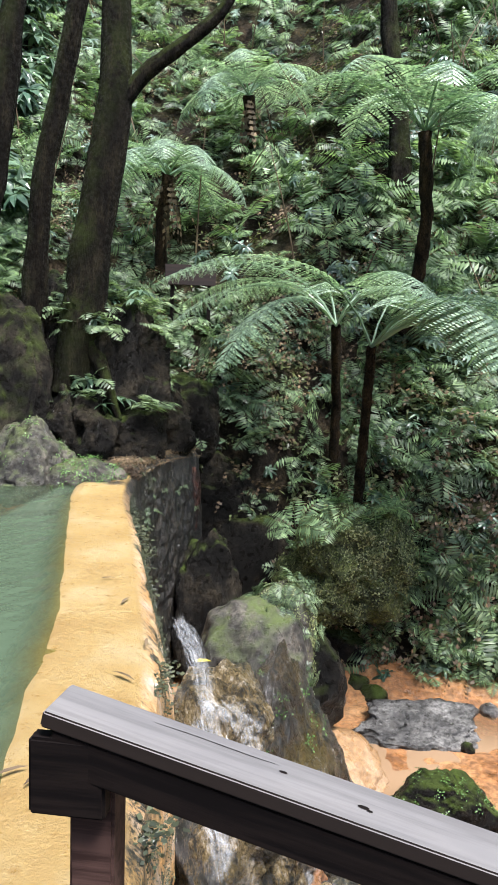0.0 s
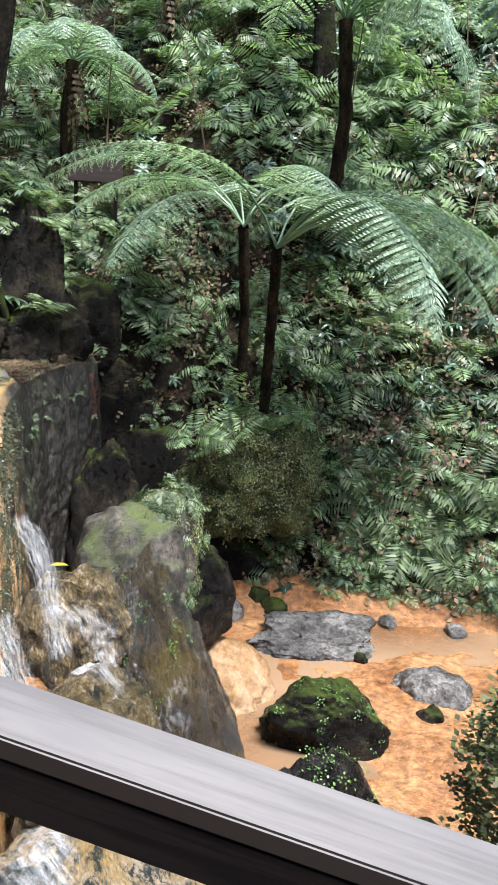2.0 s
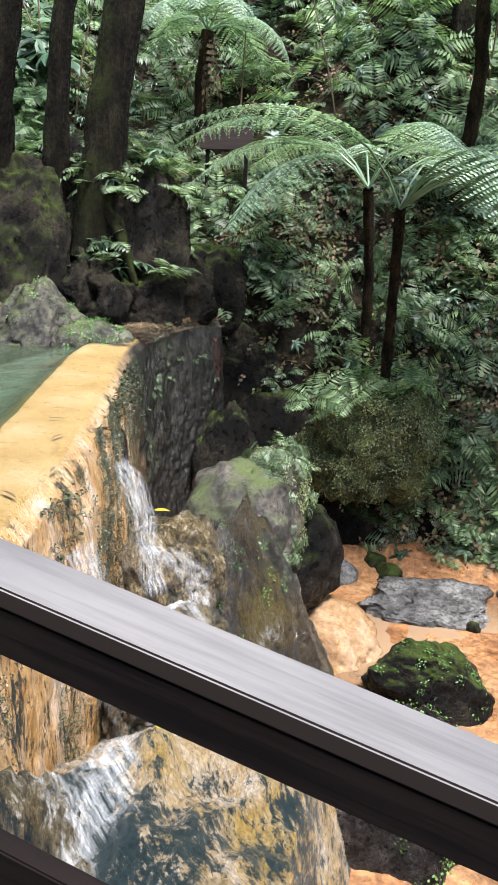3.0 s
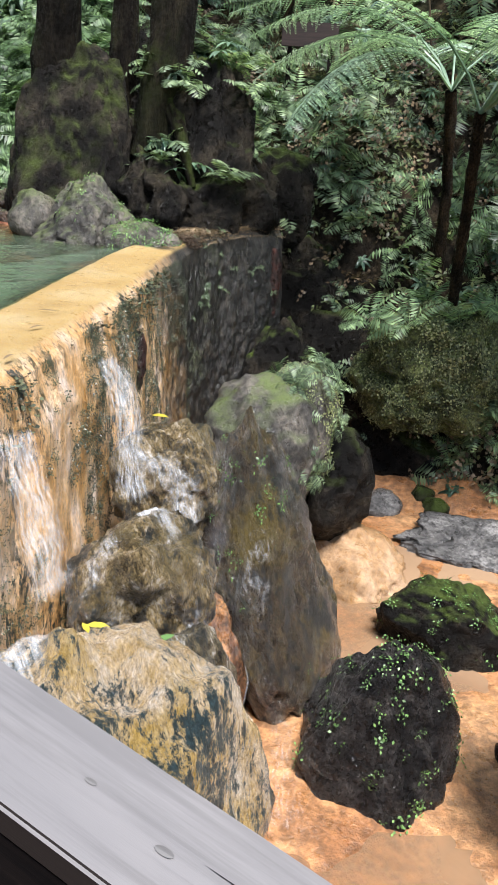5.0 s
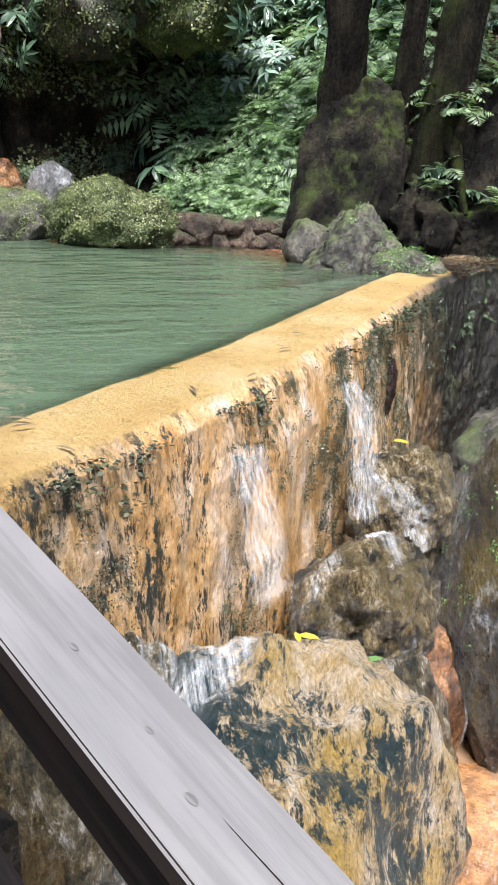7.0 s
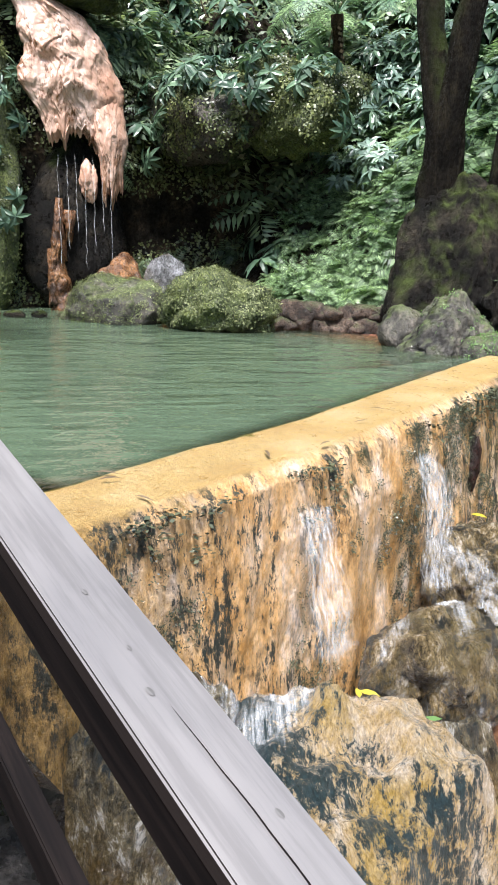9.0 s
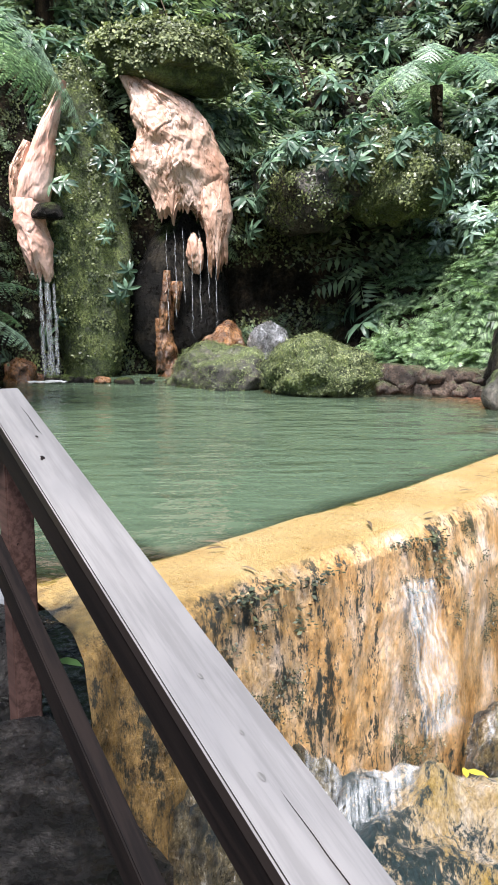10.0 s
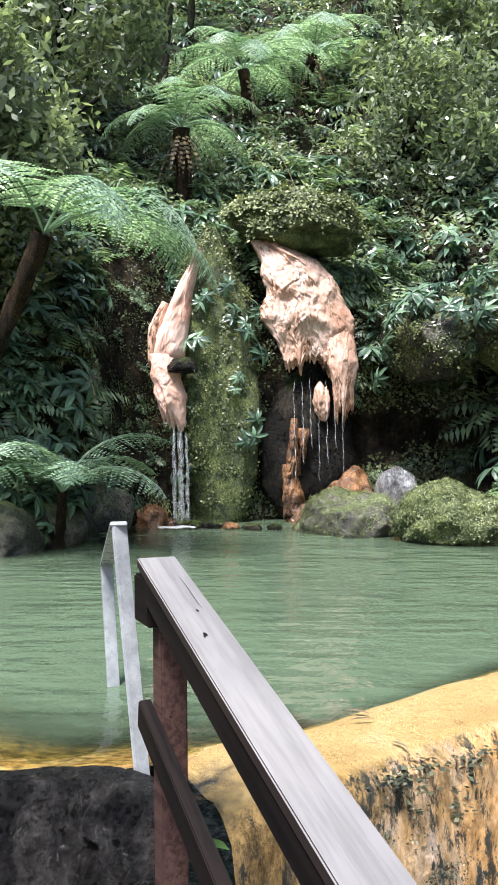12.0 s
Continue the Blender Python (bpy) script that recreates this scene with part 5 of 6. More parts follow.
def shell_scatter(ob, n, seed, low=-0.5):
    """Random places on a boulder's skin, with normals, above a normal z of low."""
    me = ob.data
    v = np.empty(len(me.vertices) * 3)
    me.vertices.foreach_get("co", v)
    nn = np.empty(len(me.vertices) * 3)
    me.vertices.foreach_get("normal", nn)
    v, nn = v.reshape(-1, 3), nn.reshape(-1, 3)
    m = np.array(ob.matrix_world)
    v, nn = v @ m[:3, :3].T + m[:3, 3], nn @ m[:3, :3].T
    r = np.random.default_rng(seed)
    ok = np.where(nn[:, 2] > low)[0]
    k = r.choice(ok, n)
    return v[k] + r.normal(size=(n, 3)) * 0.012, nn[k]


def U(x, y):
    return u_at(x, y)[0]


def rs(n, lo, hi, seed):
    return np.random.default_rng(seed).uniform(lo, hi, n)


FERNS = [fern_clump(k, 5, 0.55, 9, 0.17) for k in range(4)]
FERNS_FINE = [fern_clump(10 + k, 6, 0.6, 13, 0.16) for k in range(3)]
BROADS = [leafy_clump(20 + k, 24, 0.25, 0.26, 0.085, 0.35, True) for k in range(3)]
LEAFY = [leafy_clump(30 + k, 18, 0.32, 0.13, 0.05, 0.25) for k in range(3)]
IVY = [sprig(40 + k, 14, 0.14, 0.055) for k in range(4)]
TWIGS = [twig(60 + k, 34, 0.32, 0.13, 0.05) for k in range(4)]
GRASSY = [fern_clump(50 + k, 5, 0.5, 5, 0.045) for k in range(2)]

# hillside beyond the creek
uR0, uR1 = U(-4.6, 10.6), U(6.0, 10.2)
p, n = hill_scatter(1700, uR0, uR1, 0.15, 14, 1, 1.05)
strew("hillside_ferns", FERNS, p, rs(1700, 0.3, 0.9, 1), M_FERN, "dense green ferns covering the hillside", "ferns", n, 0.6, 1, 30)
p, n = hill_scatter(800, uR0, uR1, 0.1, 13, 2, 1.0)
strew("hillside_shrubs", BROADS, p, rs(800, 0.35, 0.85, 2), M_BROAD, "glossy broad-leaved plants among the ferns", "plants", n, 0.5, 2)
p, n = hill_scatter(1400, uR0, uR1, 0.1, 14, 4, 1.1)
strew("dry_litter", GRASSY, p, rs(1400, 0.5, 1.4, 4), M_DRY, "dry brown fern litter and twigs", "litter", n, 0.9, 4, 40)
p, n = hill_scatter(270, uR0, uR1, 0.2, 12, 41)
strew("large_hillside_ferns", FERNS_FINE, p, rs(270, 0.9, 1.6, 41), M_FERN, "large arching ferns on the hillside", "ferns", n, 0.5, 41, 25)
p, n = hill_scatter(300, uR0, uR1, 0.2, 12, 42)
strew("pale_hillside_ferns", FERNS_FINE, p, rs(300, 0.6, 1.4, 42), M_FERNB, "pale green ferns on the hillside", "ferns", n, 0.5, 42, 30)
p, n = hill_scatter(1500, uR0, uR1, 0.1, 14, 43)
strew("hillside_small_leaves", TWIGS, p + (0, 0, 0.1), rs(1500, 0.45, 1.3, 43), M_IVY, "small-leaved plants tangled over the hillside", "plants", n, 0.4, 43)
p, n = hill_scatter(300, uR0, uR1, 3.0, 13, 46)
strew("upper_pale_ferns", FERNS_FINE, p + (0, 0, 0.15), rs(300, 1.0, 2.0, 46), M_FERNB, "pale ferns high on the hillside", "ferns", n, 0.5, 46, 30)
p, n = hill_scatter(380, uR0, uR1, 2.5, 13, 47)
strew("upper_shrubs", BROADS, p + (0, 0, 0.2), rs(380, 0.5, 1.0, 47), M_PALE, "pale glossy leaves high on the hillside", "plants", n, 0.6, 47, 25)
# bank of bright ferns beside the pool
uB0, uB1 = U(-8.0, 10.3), U(-4.2, 10.6)
p, n = hill_scatter(420, uB0, uB1, 0.0, 3.5, 5)
strew("bank_ferns", FERNS_FINE, p, rs(420, 0.6, 1.2, 5), M_FERNB, "bright fresh ferns on the bank above the pool", "ferns", n, 0.4, 5)
p, n = hill_scatter(560, uB0 - 40, uB1, 2.0, 14, 6, 1.2)
strew("slope_shrubs", BROADS, p, rs(560, 0.8, 1.7, 6), M_BROAD, "glossy broad-leaved shrubs above the bank", "plants", n, 0.5, 6)
# cliff round the falls
uC0, uC1 = U(-9.0, 3.8), U(-8.8, 9.8)
p, n = hill_scatter(6000, uC0, uC1, 0.0, 2.2, 7)
strew("cliff_creeper", IVY, p, rs(6000, 0.6, 1.5, 7), M_IVY, "creeper and moss covering the cliff round the falls", "creeper", n, 0.9, 7)
p, n = hill_scatter(350, uC0, uC1, 0.0, 2.5, 8)
strew("cliff_ferns", FERNS, p, rs(350, 0.4, 0.9, 8), M_FERN, "small ferns growing out of the cliff", "ferns", n, 0.7, 8)
p, n = hill_scatter(260, U(-9.2, 9.4), U(-6.0, 10.3), 1.6, 6.0, 48)
strew("pale_slope_shrubs", BROADS, p + (0, 0, 0.15), rs(260, 0.6, 1.1, 48), M_PALE, "pale blue-green leafy shrubs beside the falls", "plants", n, 0.7, 48, 20)
p, n = hill_scatter(220, uB0, uB1, 0.0, 3.0, 49)
strew("bank_fine_ferns", FERNS_FINE, p + (0, 0, 0.1), rs(220, 0.45, 0.9, 49), M_FERNB, "fresh pale ferns hanging over the bank", "ferns", n, 0.6, 49, 30)
# forest slope above the falls and on the far left
uL0 = U(-6.8, -0.5)
p, n = hill_scatter(420, uL0, uC0 + 6, 0.0, 3.0, 31)
strew("left_bank_ferns", FERNS, p, rs(420, 0.6, 1.5, 31), M_FERN, "ferns on the steep bank beside the falls", "ferns", n, 0.5, 31)
p, n = hill_scatter(420, uL0, uC0 + 6, 0.0, 3.5, 32)
strew("left_bank_shrubs", BROADS, p, rs(420, 0.7, 1.5, 32), M_BROAD, "glossy broad-leaved plants on the steep bank", "plants", n, 0.5, 32)
p, n = hill_scatter(1600, uL0, uC0 + 6, 0.0, 3.0, 33)
strew("left_bank_creeper", IVY, p, rs(1600, 0.7, 1.8, 33), M_IVY, "small creeping leaves on the steep bank", "creeper", n, 0.8, 33)
p, n = hill_scatter(4600, U(-7.6, 1.6), uB0, 0.8, 22, 9, 1.1)
strew("slope_undergrowth", TWIGS, p + (0, 0, 0.2), rs(4600, 0.6, 1.6, 9), M_BUSH, "leafy undergrowth on the forest slope", "plants", n, 0.5, 9)
p, n = hill_scatter(480, U(-7.6, 1.6), uB0, 0.5, 18, 10, 1.2)
strew("slope_ferns", FERNS, p, rs(480, 0.9, 2.2, 10), M_FERN, "ferns on the forest slope above the falls", "ferns", n, 0.5, 10)
p, n = hill_scatter(480, U(-7.6, 1.6), uB0, 0.5, 18, 11, 1.2)
strew("slope_broadleaf", BROADS, p, rs(480, 0.9, 1.8, 11), M_BROAD, "broad-leaved plants on the forest slope", "plants", n, 0.5, 11)
for ob, cnt, sc, mt, lb in ((moss_rock, 2600, 0.6, M_LIME, "creeping moss leaves on the big boulder"), (rock_f, 170, 0.45, M_LITTLEG, "bright creeping leaves on the black boulder"), (rock_g, 110, 0.4, M_LITTLEG, "bright creeping leaves on the creek boulder"), (pool_rock, 60, 0.4, M_LITTLEG, "bright creeping leaves on the pool rock"), (pool_rock3, 240, 0.42, M_LITTLEG, "bright creeping leaves trailing over the low rock"), (rock_e2, 900, 0.45, M_LIME, "creeping leaves on the mossy rock"), (lime_rock2, 2000, 0.5, M_LIME, "yellow-green moss leaves on the pool rock"),
                            (lime_rock, 1300, 0.45, M_LIME, "pale moss leaves on the pool rock")):
    p, n = shell_scatter(ob, cnt, 5, -0.4)
    strew("moss_leaves", IVY, p, rs(cnt, 0.5 * sc, 1.2 * sc, 3), mt, lb, "moss", n, 0.9, 12)
p, n = shell_scatter(scene.objects["cliff_rock"], 1500, 6, 0.1)
strew("cap_moss", IVY, p + (0, 0, 0.02), rs(1500, 0.7, 1.5, 4), M_LIME, "lime-green moss on the rock above the falls", "moss", n, 0.9, 13)
for ob in [o for o in scene.objects if o.name.startswith("cliff_rock.")]:
    p, n = shell_scatter(ob, 34, 7, -0.2)
    strew("cliff_shrubs", BROADS, p, rs(34, 0.6, 1.2, 6), M_BROAD, "glossy broad leaves hanging on the cliff rock", "plants", n, 0.8, 14)
    p, n = shell_scatter(ob, 1300, 6, -0.7)
    strew("creeper_leaves", IVY, p, rs(1300, 0.5, 1.2, 4), M_IVY, "creeper leaves hanging on the cliff rock", "creeper", n, 0.9, 13)
p, n = shell_scatter(big_rock, 60, 8, 0.85)
strew("rock_top_ferns", FERNS, p, rs(60, 0.5, 0.9, 35), M_FERN, "ferns on top of the huge rock", "ferns", n, 0.4, 35)
p, n = shell_scatter(big_rock, 10, 9, 0.9)
strew("rock_top_plants", BROADS, p, rs(10, 0.5, 0.8, 36), M_BROAD, "glossy broad leaves on top of the huge rock", "plants", n, 0.4, 36)
p, n = shell_scatter(rock_e2, 26, 8, -0.2)
strew("rock_ferns", FERNS_FINE, p, rs(26, 0.28, 0.5, 5), M_FERN, "small bright ferns draped over the mossy rock", "ferns", n, 0.8, 14)
p, n = hill_scatter(130, U(1.0, 10.4), U(6.0, 10.2), 0.0, 0.9, 15)
strew("creekside_ferns", FERNS_FINE, p, rs(130, 0.45, 0.95, 6), M_FERNB, "bright ferns along the creek's far bank", "ferns", n, 0.4, 15)

lip = outer[(outer[:, 1] > 2.3) & (outer[:, 1] < 9.0)]
r3 = np.random.default_rng(3)
k3 = r3.integers(0, len(lip), 260)
tuft = lip[k3] + np.c_[rim[(outer[:, 1] > 2.3) & (outer[:, 1] < 9.0)][k3] * 0.06, -0.05 - r3.uniform(0, 1, 260) ** 2 * 0.35]
tuft = tuft[fbm(lip[k3], 1.6, 2, 8) > -0.05]
strew("lip_moss", IVY, tuft, rs(len(tuft), 0.35, 0.75, 44), M_WETMOSS, "dark moss tufts along the weir's lip", "moss", None, 0, 44)

# tufts in hanging clusters down the weir's face
r6 = np.random.default_rng(66)
fi, fj = r6.integers(0, ND, 12000), 26 + (r6.uniform(0, 1, 12000) ** 1.3 * 90).astype(int)
fp = dam_v[fi, fj]
clus = fbm(fp * (1, 1, 0.55), 3.2, 4, 17) + np.clip((fp[:, 1] - 5.2) * 0.03, -0.05, 0.07) + 0.10 * np.exp(fp[:, 2] * 4)
fp = fp[(clus + r6.normal(size=12000) * 0.07 > 0.16) & (fp[:, 1] > 2.2) & (fp[:, 1] < 9.6)]
fp[:, :2] += (0.012, -0.006)
strew("face_moss", IVY, fp, rs(len(fp), 0.10, 0.30, 67), M_WETMOSS, "dark wet moss tufts hanging on the weir's face", "moss", np.tile([0.9, -0.2, 0.2], (len(fp), 1)), 0.9, 67, 30)
for ob, low, cnt, sd in ((rock_d, -0.2, 260, 71), (rock_c, -0.1, 120, 73)):
    p, n = shell_scatter(ob, cnt, sd, low)
    p, n = p[fbm(p, 2.4, 3, sd) > 0.12], n[fbm(p, 2.4, 3, sd) > 0.12]
    strew("rock_moss", IVY, p, rs(len(p), 0.2, 0.45, sd), M_LITTLEG if ob is not rock_c else M_WETMOSS, "small wet moss tufts on the spray-wet rock", "moss", n, 0.9, sd)
p, n = shell_scatter(moss_rock, 14, 74, 0.2)
strew("boulder_ferns", FERNS_FINE, p, rs(14, 0.5, 1.0, 74), M_FERNB, "bright ferns growing on the mossy boulder", "ferns", n, 0.6, 74)

# litter and small ferns on the dark end of the weir
far = np.where(outer[:, 1] > 9.0)[0]
wp = dam_v[r6.choice(far, 900), r6.integers(4, 27, 900)] + (0, 0, 0.012)
strew("wall_top_litter", IVY, wp, rs(900, 0.25, 0.5, 75), M_DRY, "brown fallen leaves on the dark end of the weir", "litter", None, 0, 75, 15)
wf = dam_v[r6.choice(far, 20), r6.integers(20, 60, 20)]
strew("wall_ferns", FERNS_FINE, wf, rs(20, 0.08, 0.18, 76), M_FERN, "small ferns growing from the dark end of the weir", "ferns", np.tile([0.8, -0.3, 0.5], (20, 1)), 0.7, 76)

r4 = np.random.default_rng(12)
pf = np.c_[r4.uniform(0.30, 0.50, 16), r4.uniform(1.78, 1.9, 16), r4.uniform(-0.75, -0.4, 16)]
strew("path_edge_ferns", FERNS_FINE, pf, rs(16, 0.10, 0.2, 45), M_FERN, "small ferns below the path's edge", "ferns", None, 0, 45)

# ---- tree ferns ----
BIG_FROND = mesh_np("frond", *frond_shape(2.6, 24, 0.62, 52, 112, sub=11, stem=0.022, seed=1), smooth=False)
LONG_FROND = mesh_np("frond", *frond_shape(3.7, 30, 0.58, 66, 112, sub=15, jitter=0.2, stem=0.02, seed=4, bare=0.24, curl=0.6), smooth=False)
MID_FROND = mesh_np("frond", *frond_shape(1.5, 20, 0.42, 50, 100, sub=8, stem=0.014, seed=2), smooth=False)
DEAD_FROND = mesh_np("dead_frond", *frond_shape(1.5, 9, 0.10, -55, 25, stem=0.016, seed=3), smooth=False)


def tree_fern(base, crown, radius, mesh, fronds, label, scale=1.0, skirt=0, seed=0, lift=0):
    """A fibrous trunk with a crown of arching fronds: (yaw, tilt) pairs, or a count."""
    r = np.random.default_rng(seed)
    ob = thing("tree_fern", base, label, "tree fern", "tree ferns")
    b, c = np.asarray(base, float), np.asarray(crown, float)
    mid = (b + c) / 2 + r.normal(size=3) * (0.06, 0.06, 0)
    v, f = tube([b - (0, 0, 0.4), mid, c], [radius * 1.25, radius, radius * 1.1], 34, 12, 0.35, seed)
    part_ob = ob_from("trunk", mesh_np("trunk", v - b, f), M_FERNBARK, ob)
    if isinstance(fronds, int):
        fronds = [(k * 360 / fronds + r.uniform(-15, 15), r.uniform(-18, 14)) for k in range(fronds)]
    for yaw, tilt in fronds:
        fo = ob_from("frond", mesh, M_FROND, ob)
        s = scale * r.uniform(0.88, 1.08)
        fo.matrix_basis = Matrix.Translation(Vector(c - b)) @ pose(0, 0, 0, r.uniform(-10, 10), -(tilt + lift), yaw) @ Matrix.Scale(s, 4)
    for k in range(skirt):
        fo = ob_from("dead_frond", DEAD_FROND, M_DRY, ob, "brown dead frond hanging down")
        fo.matrix_basis = Matrix.Translation(Vector(c - b)) @ pose(0, 0, 0, 0, r.uniform(-15, 25), k * 360 / skirt + r.uniform(-20, 20)) @ Matrix.Scale(scale * r.uniform(0.8, 1.2), 4)
    return ob


tree_fern((0.52, 11.95, -0.4), (0.48, 11.2, 1.85), 0.065, LONG_FROND, [(186, 14), (172, 8), (205, 2), (150, 10), (236, -10), (100, 6), (50, 6), (300, 10), (318, 2)], "slender tree fern with a wide crown of pale green fronds", 0.74, 0, 1)
tree_fern((0.87, 11.15, -0.4), (0.94, 10.5, 1.6), 0.06, LONG_FROND, [(212, 18), (299, -5), (309, -12), (318, -2), (328, -10), (340, -4), (352, -10), (10, 0), (70, 4)], "slender tree fern with long fronds arching over the creek", 0.98, 0, 2)
tree_fern((1.55, 13.0, 2.2), (1.6, 12.8, 4.7), 0.09, BIG_FROND, [(180, 16), (200, 10), (232, 16), (275, 8), (305, -12), (320, -22), (334, -28), (345, 18), (40, 10), (120, 12)], "dark-trunked tree fern standing high on the slope", 1.0, 0, 3)
tree_fern((4.3, 9.9, -2.2), (3.35, 9.2, 4.3), 0.10, BIG_FROND, [(170, -22), (195, -30), (220, -24), (250, -32), (280, -14), (330, 0), (90, 0)], "tree fern whose long fronds hang down over the slope", 0.95, 0, 4)
tree_fern((-2.5, 13.7, ground_z(-2.5, 13.7)), (-2.4, 13.6, 4.2), 0.09, BIG_FROND, 9, "tree fern with a skirt of brown dead fronds", 0.7, 18, 5)
tree_fern((-1.6, 16.5, ground_z(-1.6, 16.5)), (-1.5, 16.3, 6.2), 0.10, BIG_FROND, 9, "tree fern high on the slope", 0.75, 6, 6)
tree_fern((-7.75, 3.0, 0.15), (-7.7, 3.05, 0.75), 0.06, MID_FROND, 10, "young tree fern leaning over the pool's edge", 1.15, 0, 7, 16)
tree_fern((-7.6, 1.6, 0.6), (-6.4, 2.6, 3.75), 0.10, BIG_FROND, [(60, -16), (42, -6), (80, -8), (110, 0), (10, -6), (330, 0)], "tree fern reaching long fronds across the pool", 0.95, 0, 8)
tree_fern((-12.1, 6.4, ground_z(-12.1, 6.4)), (-12.0, 6.3, 7.5), 0.15, BIG_FROND, 10, "old tree fern with dead fronds above the falls", 0.7, 22, 9)
tree_fern((-16.4, 11.4, ground_z(-16.4, 11.4)), (-16.2, 11.6, 11.8), 0.13, BIG_FROND, 11, "umbrella-shaped tree fern on the upper slope", 1.0, 4, 10)
tree_fern((-15.0, 9.0, ground_z(-15, 9)), (-15.0, 9.0, 10.4), 0.12, BIG_FROND, 10, "tree fern on the upper slope", 0.9, 4, 11)
tree_fern((-8.4, 12.5, ground_z(-8.4, 12.5)), (-8.3, 12.3, ground_z(-8.4, 12.5) + 1.6), 0.1, BIG_FROND, 9, "tree fern above the bank", 0.7, 3, 12)


# ---- trees ----
def tree(base, limbs, label, seed, material=None, crown=None):
    """Trunk and limbs as tapered tubes; crown: (centre, radius, clumps, scale, leaf material)."""
    ob = thing("tree", base, label, "tree", "trees")
    b = np.asarray(base, float)
    for k, (pts, rad) in enumerate(limbs):
        v, f = tube(np.asarray(pts, float) - b, rad, 40 if k == 0 else 26, 14 if k == 0 else 9, 0.22, seed + k)
        ob_from("trunk" if k == 0 else "limb", mesh_np("limb", v, f), material or M_BARK, ob)
    if crown:
        r = np.random.default_rng(seed)
        vs = []
        for c, rad, cnt, sc, mt in crown:
            a = r.normal(size=(cnt, 3))
            a /= np.linalg.norm(a, axis=1)[:, None]
            a *= (r.uniform(0.15, 1, cnt) ** 0.45)[:, None] * np.asarray(rad)
            a += fbm(a, 0.9, 3, seed)[:, None] * 0.5
            st = strew("crown", TWIGS, a + np.asarray(c, float) - b, r.uniform(0.6, 1.4, cnt) * sc, mt, "leafy crown with gaps", "crown", None, 0, seed, 60)
            for key in ("label", "category", "kind"):
                del st[key]
            st.parent = ob
    return ob


tree((-2.7, 10.4, 1.4), [([(-2.75, 10.35, 0.9), (-2.70, 10.32, 1.7), (-2.60, 10.4, 3.0), (-2.36, 10.5, 4.5), (-2.41, 10.6, 5.8), (-2.3, 10.8, 9.0)], [0.42, 0.30, 0.24, 0.22, 0.17, 0.12]),
                         ([(-2.36, 10.5, 4.4), (-2.0, 10.5, 4.85), (-1.5, 10.55, 5.2), (-1.03, 10.6, 5.6), (-0.7, 10.7, 6.6)], [0.12, 0.10, 0.09, 0.08, 0.05]),
                         ([(-2.7, 10.3, 1.7), (-2.35, 10.05, 1.2), (-2.1, 9.95, 0.6)], [0.16, 0.09, 0.04])], "dark mossy tree with a forked trunk on the huge rock", 201)
tree((-3.5, 10.9, 1.6), [([(-3.52, 10.7, 1.2), (-3.46, 10.62, 2.4), (-3.33, 10.6, 3.7), (-2.97, 10.6, 5.3), (-2.6, 10.7, 7.5)], [0.22, 0.155, 0.14, 0.13, 0.10])], "slim dark leaning tree trunk", 205)
tree((-4.2, 9.9, 0.3), [([(-4.35, 10.35, 0.1), (-4.3, 10.3, 0.9), (-4.16, 10.2, 1.8), (-4.0, 10.06, 2.6), (-4.15, 9.98, 3.3), (-4.31, 9.94, 4.1), (-4.35, 10.0, 6.5)], [0.32, 0.31, 0.31, 0.25, 0.18, 0.16, 0.11]),
                        ([(-4.05, 10.1, 2.1), (-3.93, 10.02, 2.6), (-3.82, 9.95, 3.1), (-3.64, 9.92, 4.0), (-3.4, 10.1, 6.2)], [0.20, 0.20, 0.19, 0.18, 0.12])], "thick mossy twin-stemmed tree rooted on the slab", 208)
tree((1.36, 15.1, 4.2), [([(1.4, 15.1, 3.9), (1.3, 15.15, 5.5), (1.05, 15.3, 7.0), (0.9, 15.4, 10.5)], [0.24, 0.17, 0.15, 0.1])], "dark straight trunk high on the slope", 211)
tree((-17.6, 13.5, ground_z(-17.6, 13.5)), [([(-17.6, 13.5, 9.0), (-17.6, 13.6, 11.5), (-17.4, 13.9, 14.5)], [0.16, 0.13, 0.1])], "pale bare trunk on the upper slope", 214)
tree((-14.6, 15.0, ground_z(-14.6, 15.0)), [([(-14.6, 15.0, 7.5), (-14.7, 15.0, 10.0), (-14.6, 15.1, 13)], [0.2, 0.16, 0.08])], "light green leafy tree on the upper slope", 216,
     crown=[((-14.4, 14.8, 11.0), (2.6, 2.6, 3.0), 520, 1.7, M_BUSH)])
tree((-8.8, 1.4, 1.2), [([(-9.0, 1.4, 0.8), (-8.7, 1.6, 3.0), (-8.2, 2.0, 5.0), (-7.8, 2.3, 7.0)], [0.22, 0.17, 0.13, 0.08]),
                        ([(-8.3, 1.9, 4.6), (-8.0, 2.8, 5.4), (-7.8, 3.6, 6.0)], [0.09, 0.06, 0.03])], "leafy tree hanging over the pool", 218,
     crown=[((-8.4, 1.7, 5.3), (1.7, 1.4, 1.6), 850, 1.1, M_BUSH), ((-9.6, 1.6, 4.0), (1.5, 1.5, 1.6), 400, 1.1, M_IVY)])
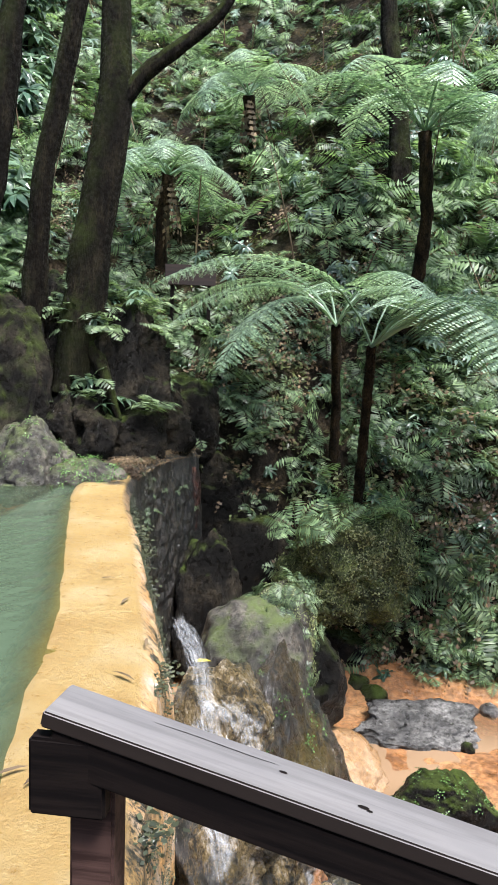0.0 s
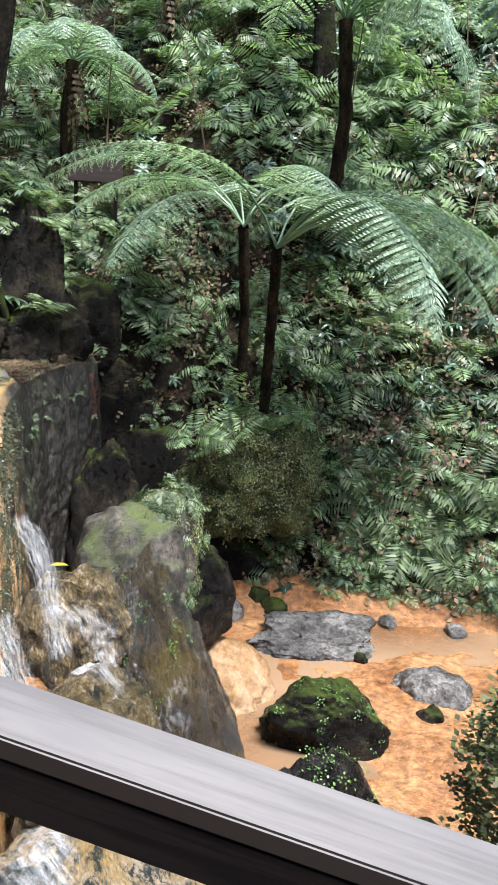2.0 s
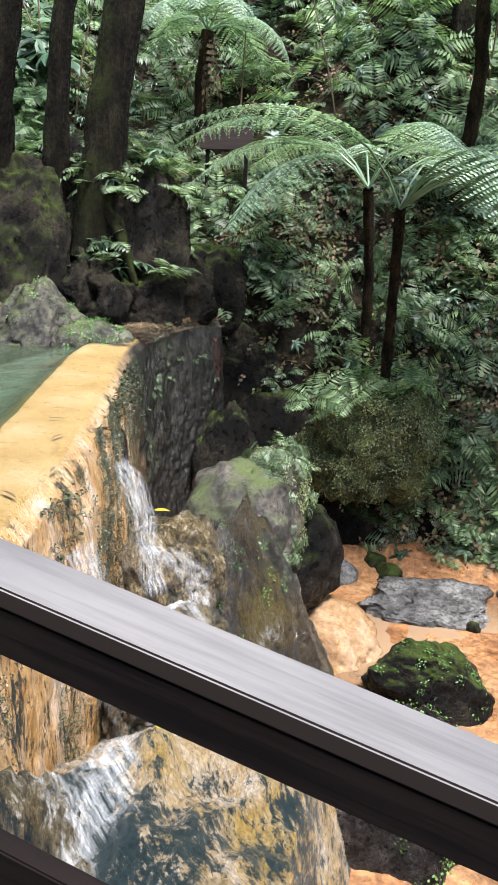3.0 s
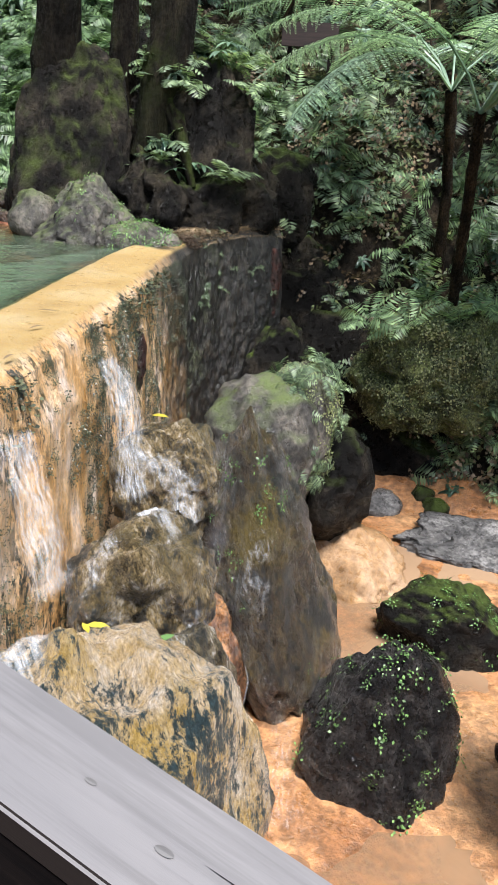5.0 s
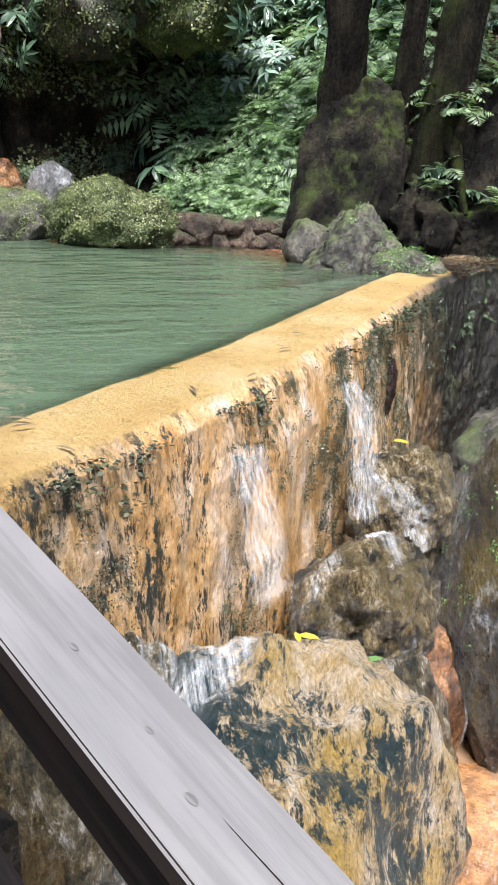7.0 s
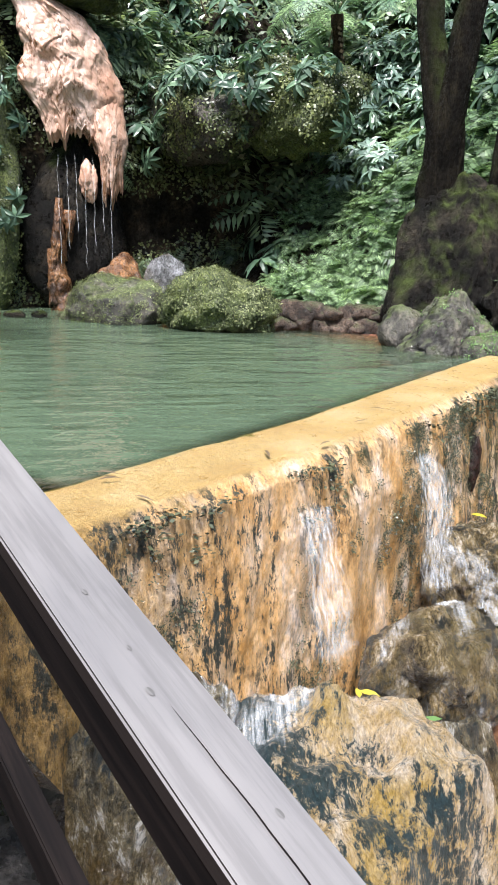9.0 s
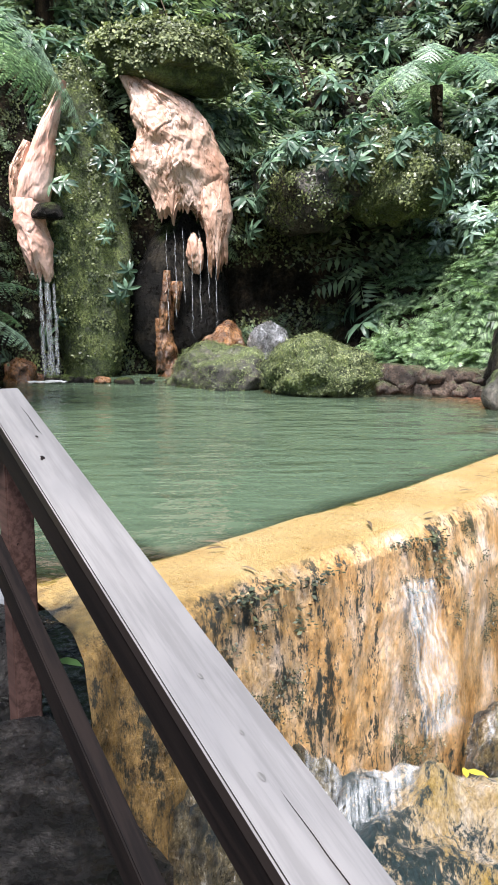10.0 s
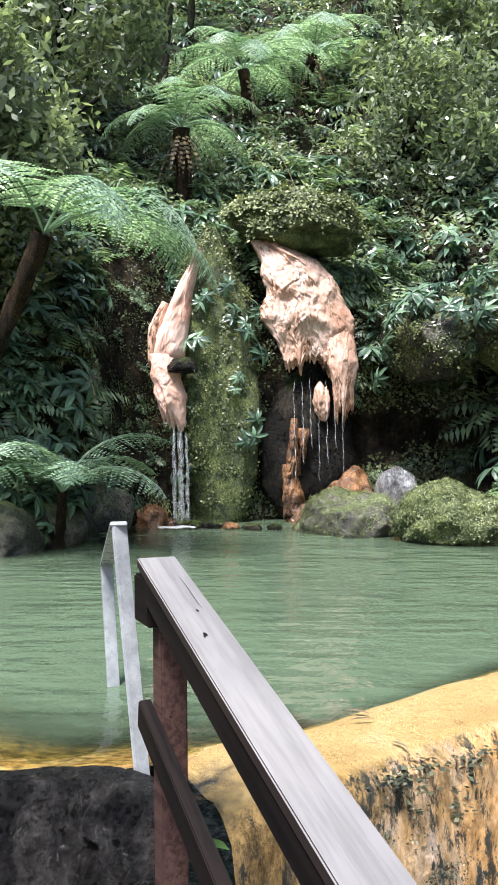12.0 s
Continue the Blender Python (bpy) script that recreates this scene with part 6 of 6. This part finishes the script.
for k, (c, rad, cnt, sc) in enumerate([((-7.6, 1.4, 5.6), (1.3, 1.1, 1.6), 420, 1.0), ((-12.5, 12.5, 8.5), (2.0, 2.0, 2.0), 260, 1.5), ((-13.5, 4.5, 10.5), (2.2, 2.2, 2.4), 300, 1.7)]):
    g = ground_z(c[0] - 1.2, c[1] - 0.4)
    tree((c[0] - 1.2, c[1] - 0.4, g), [([(c[0] - 1.2, c[1] - 0.4, g - 0.3), (c[0] - 0.8, c[1] - 0.2, (g + c[2]) / 2), (c[0], c[1], c[2] + 0.6)], [0.16, 0.12, 0.05]),
                                       ([(c[0] - 0.5, c[1] - 0.1, c[2] - 0.5), (c[0] + 0.4, c[1] + 0.5, c[2] + 0.3)], [0.05, 0.02])], "small-leaved forest tree with an airy crown", 230 + k, crown=[(c, rad, cnt, sc, M_BUSH)])
r8 = np.random.default_rng(81)
for k in range(12):                       # bare trunks on the upper slope
    b0 = hill([r8.uniform(uC0, uB0)], [r8.uniform(5.0, 14.0)])[0]
    hg = r8.uniform(3.0, 6.5)
    ln = r8.normal(size=2) * 0.6
    tree(tuple(b0), [([b0 - (0, 0, 0.3), b0 + (ln[0] * 0.4, ln[1] * 0.4, hg * 0.5), b0 + (ln[0], ln[1], hg)], [0.13, 0.10, 0.06])], "dark bare forest trunk on the upper slope", 260 + k,
         M_BARK, [(b0 + (ln[0], ln[1], hg), (1.3, 1.3, 0.9), 70, 1.3, M_BUSH)])
# lianas and bare stems on the slopes
r9 = np.random.default_rng(77)
for k in range(76):
    u, s0 = (r9.uniform(uR0, uR1), r9.uniform(2.0, 11.0)) if k < 52 else (r9.uniform(uL0, uB0), r9.uniform(0.5, 9.0))
    b0 = hill([u], [s0])[0]
    hgt, ln = r9.uniform(0.6, 2.4), r9.normal(size=2) * 0.5
    pts = [b0 - (0, 0, 0.1), b0 + (ln[0] * 0.4, ln[1] * 0.4 - 0.1, hgt * 0.5), b0 + (ln[0], ln[1] - 0.2, hgt)]
    v, f = tube(pts, [0.018, 0.013, 0.006], 12, 5, 0.2, k)
    tagged(ob_from("bare_stem", mesh_np("bare_stem", v, f), M_DRY), "thin bare brown stem among the ferns", "stem", "bare stems")
bush = thing("shrub", (2.95, 5.35, -2.7), "dense round-leaved shrub standing beside the creek", "shrub")
v, f = tube(np.array([(0, 0, 0), (0.02, 0, 0.6), (0.0, 0.05, 1.2)]), [0.05, 0.04, 0.02], 10, 7)
ob_from("stem", mesh_np("stem", v, f), M_BARK, bush)
r5 = np.random.default_rng(5)
a = r5.normal(size=(420, 3))
a /= np.linalg.norm(a, axis=1)[:, None]
st = strew("leaves", IVY, a * (0.42, 0.42, 0.75) * (r5.uniform(0.5, 1, 420) ** 0.4)[:, None] + (0, 0, 1.0), r5.uniform(0.7, 1.1, 420), M_IVY, "", "")
del st["kind"]
st.parent = bush

# ---- sign board on the slope ----
sign = thing("sign_board", (-1.82, 12.8, 1.75), "blank rust-brown wooden board on two stakes", "sign")
bm = bmesh.new()
bmesh.ops.create_cube(bm, size=1.0)
bmesh.ops.scale(bm, vec=(0.78, 0.04, 0.31), verts=bm.verts)
bmesh.ops.bevel(bm, geom=bm.edges[:], offset=0.008, segments=2, affect="EDGES")
pb = part("panel", bm, wood_mat("red_brown_board", (0.012, 0.006, 0.005), (0.026, 0.013, 0.010), 0.7), sign)
pb.matrix_basis = pose(0, -0.05, 0.82, 0, 0, 10)
for k in (-1, 1):
    bm = bmesh.new()
    bmesh.ops.create_cube(bm, size=1.0)
    bmesh.ops.scale(bm, vec=(0.05, 0.05, 1.3), verts=bm.verts)
    pb = part("stake", bm, M_STAIN, sign)
    pb.location = (k * 0.28, k * 0.05, 0.25)

# ---- metal rail standing in the pool ----
pool_rail = thing("pool_rail", (0, 0, 0), "grey flat metal rail going down into the pool", "handrail")
board("top_bar", (-0.60, 1.84, 1.005), (-1.62, 2.05, 0.68), 0.075, 0.02, M_METAL, pool_rail, "flat grey top bar", bevel=0.004)
board("near_leg", (-0.61, 1.85, 0.99), (-0.44, 1.90, -0.12), 0.072, 0.022, M_METAL, pool_rail, bevel=0.004)
board("far_leg", (-1.61, 2.05, 0.66), (-1.45, 2.06, -0.35), 0.07, 0.022, M_METAL, pool_rail, bevel=0.004)

# ---- fallen leaves ----
leaf_me = mesh_np("leaf", *blade_shape(0.12, 0.05))
for k, (x, y, z, yaw, s, mt) in enumerate([(0.45, 3.91, -1.06, 20, 1.0, M_YELLOW), (0.50, 3.86, -1.06, 140, 0.8, M_YELLOW), (0.42, 3.75, -1.05, 250, 0.8, M_YELLOW), (0.765, 4.03, -1.12, 60, 0.9, M_LITTLEG), (-0.335, 5.92, -0.72, 10, 1.1, M_YELLOW),
                                           (-0.24, 3.86, 0.035, 150, 1.3, M_DRY), (-0.53, 2.95, 0.03, 40, 1.1, M_DRY), (-0.40, 2.9, 0.03, 70, 1.0, M_DRY), (-0.11, 2.93, 0.02, 10, 1.0, M_DRY), (0.05, 1.97, -0.15, 30, 1.1, M_LITTLEG), (-0.3, 4.3, 0.03, 100, 1.0, M_DRY), (-0.62, 4.93, 0.03, 80, 1.1, M_DRY), (-0.9, 5.4, 0.03, 20, 0.9, M_DRY)]):
    ob = ob_from("fallen_leaf", leaf_me if mt is M_YELLOW else leaf_me.copy(), mt)
    ob.matrix_world = pose(x, y, z, 8, -6, yaw) @ Matrix.Diagonal((s, s * (0.4 if mt is M_DRY else 1.0), s * 0.6, 1))
    tagged(ob, {"yellow_leaf": "fallen yellow leaf on wet rock", "dry_litter": "fallen brown leaf on the wet crest"}.get(mt.name, "fallen green leaf on wet stone"), "leaf", "fallen leaves")
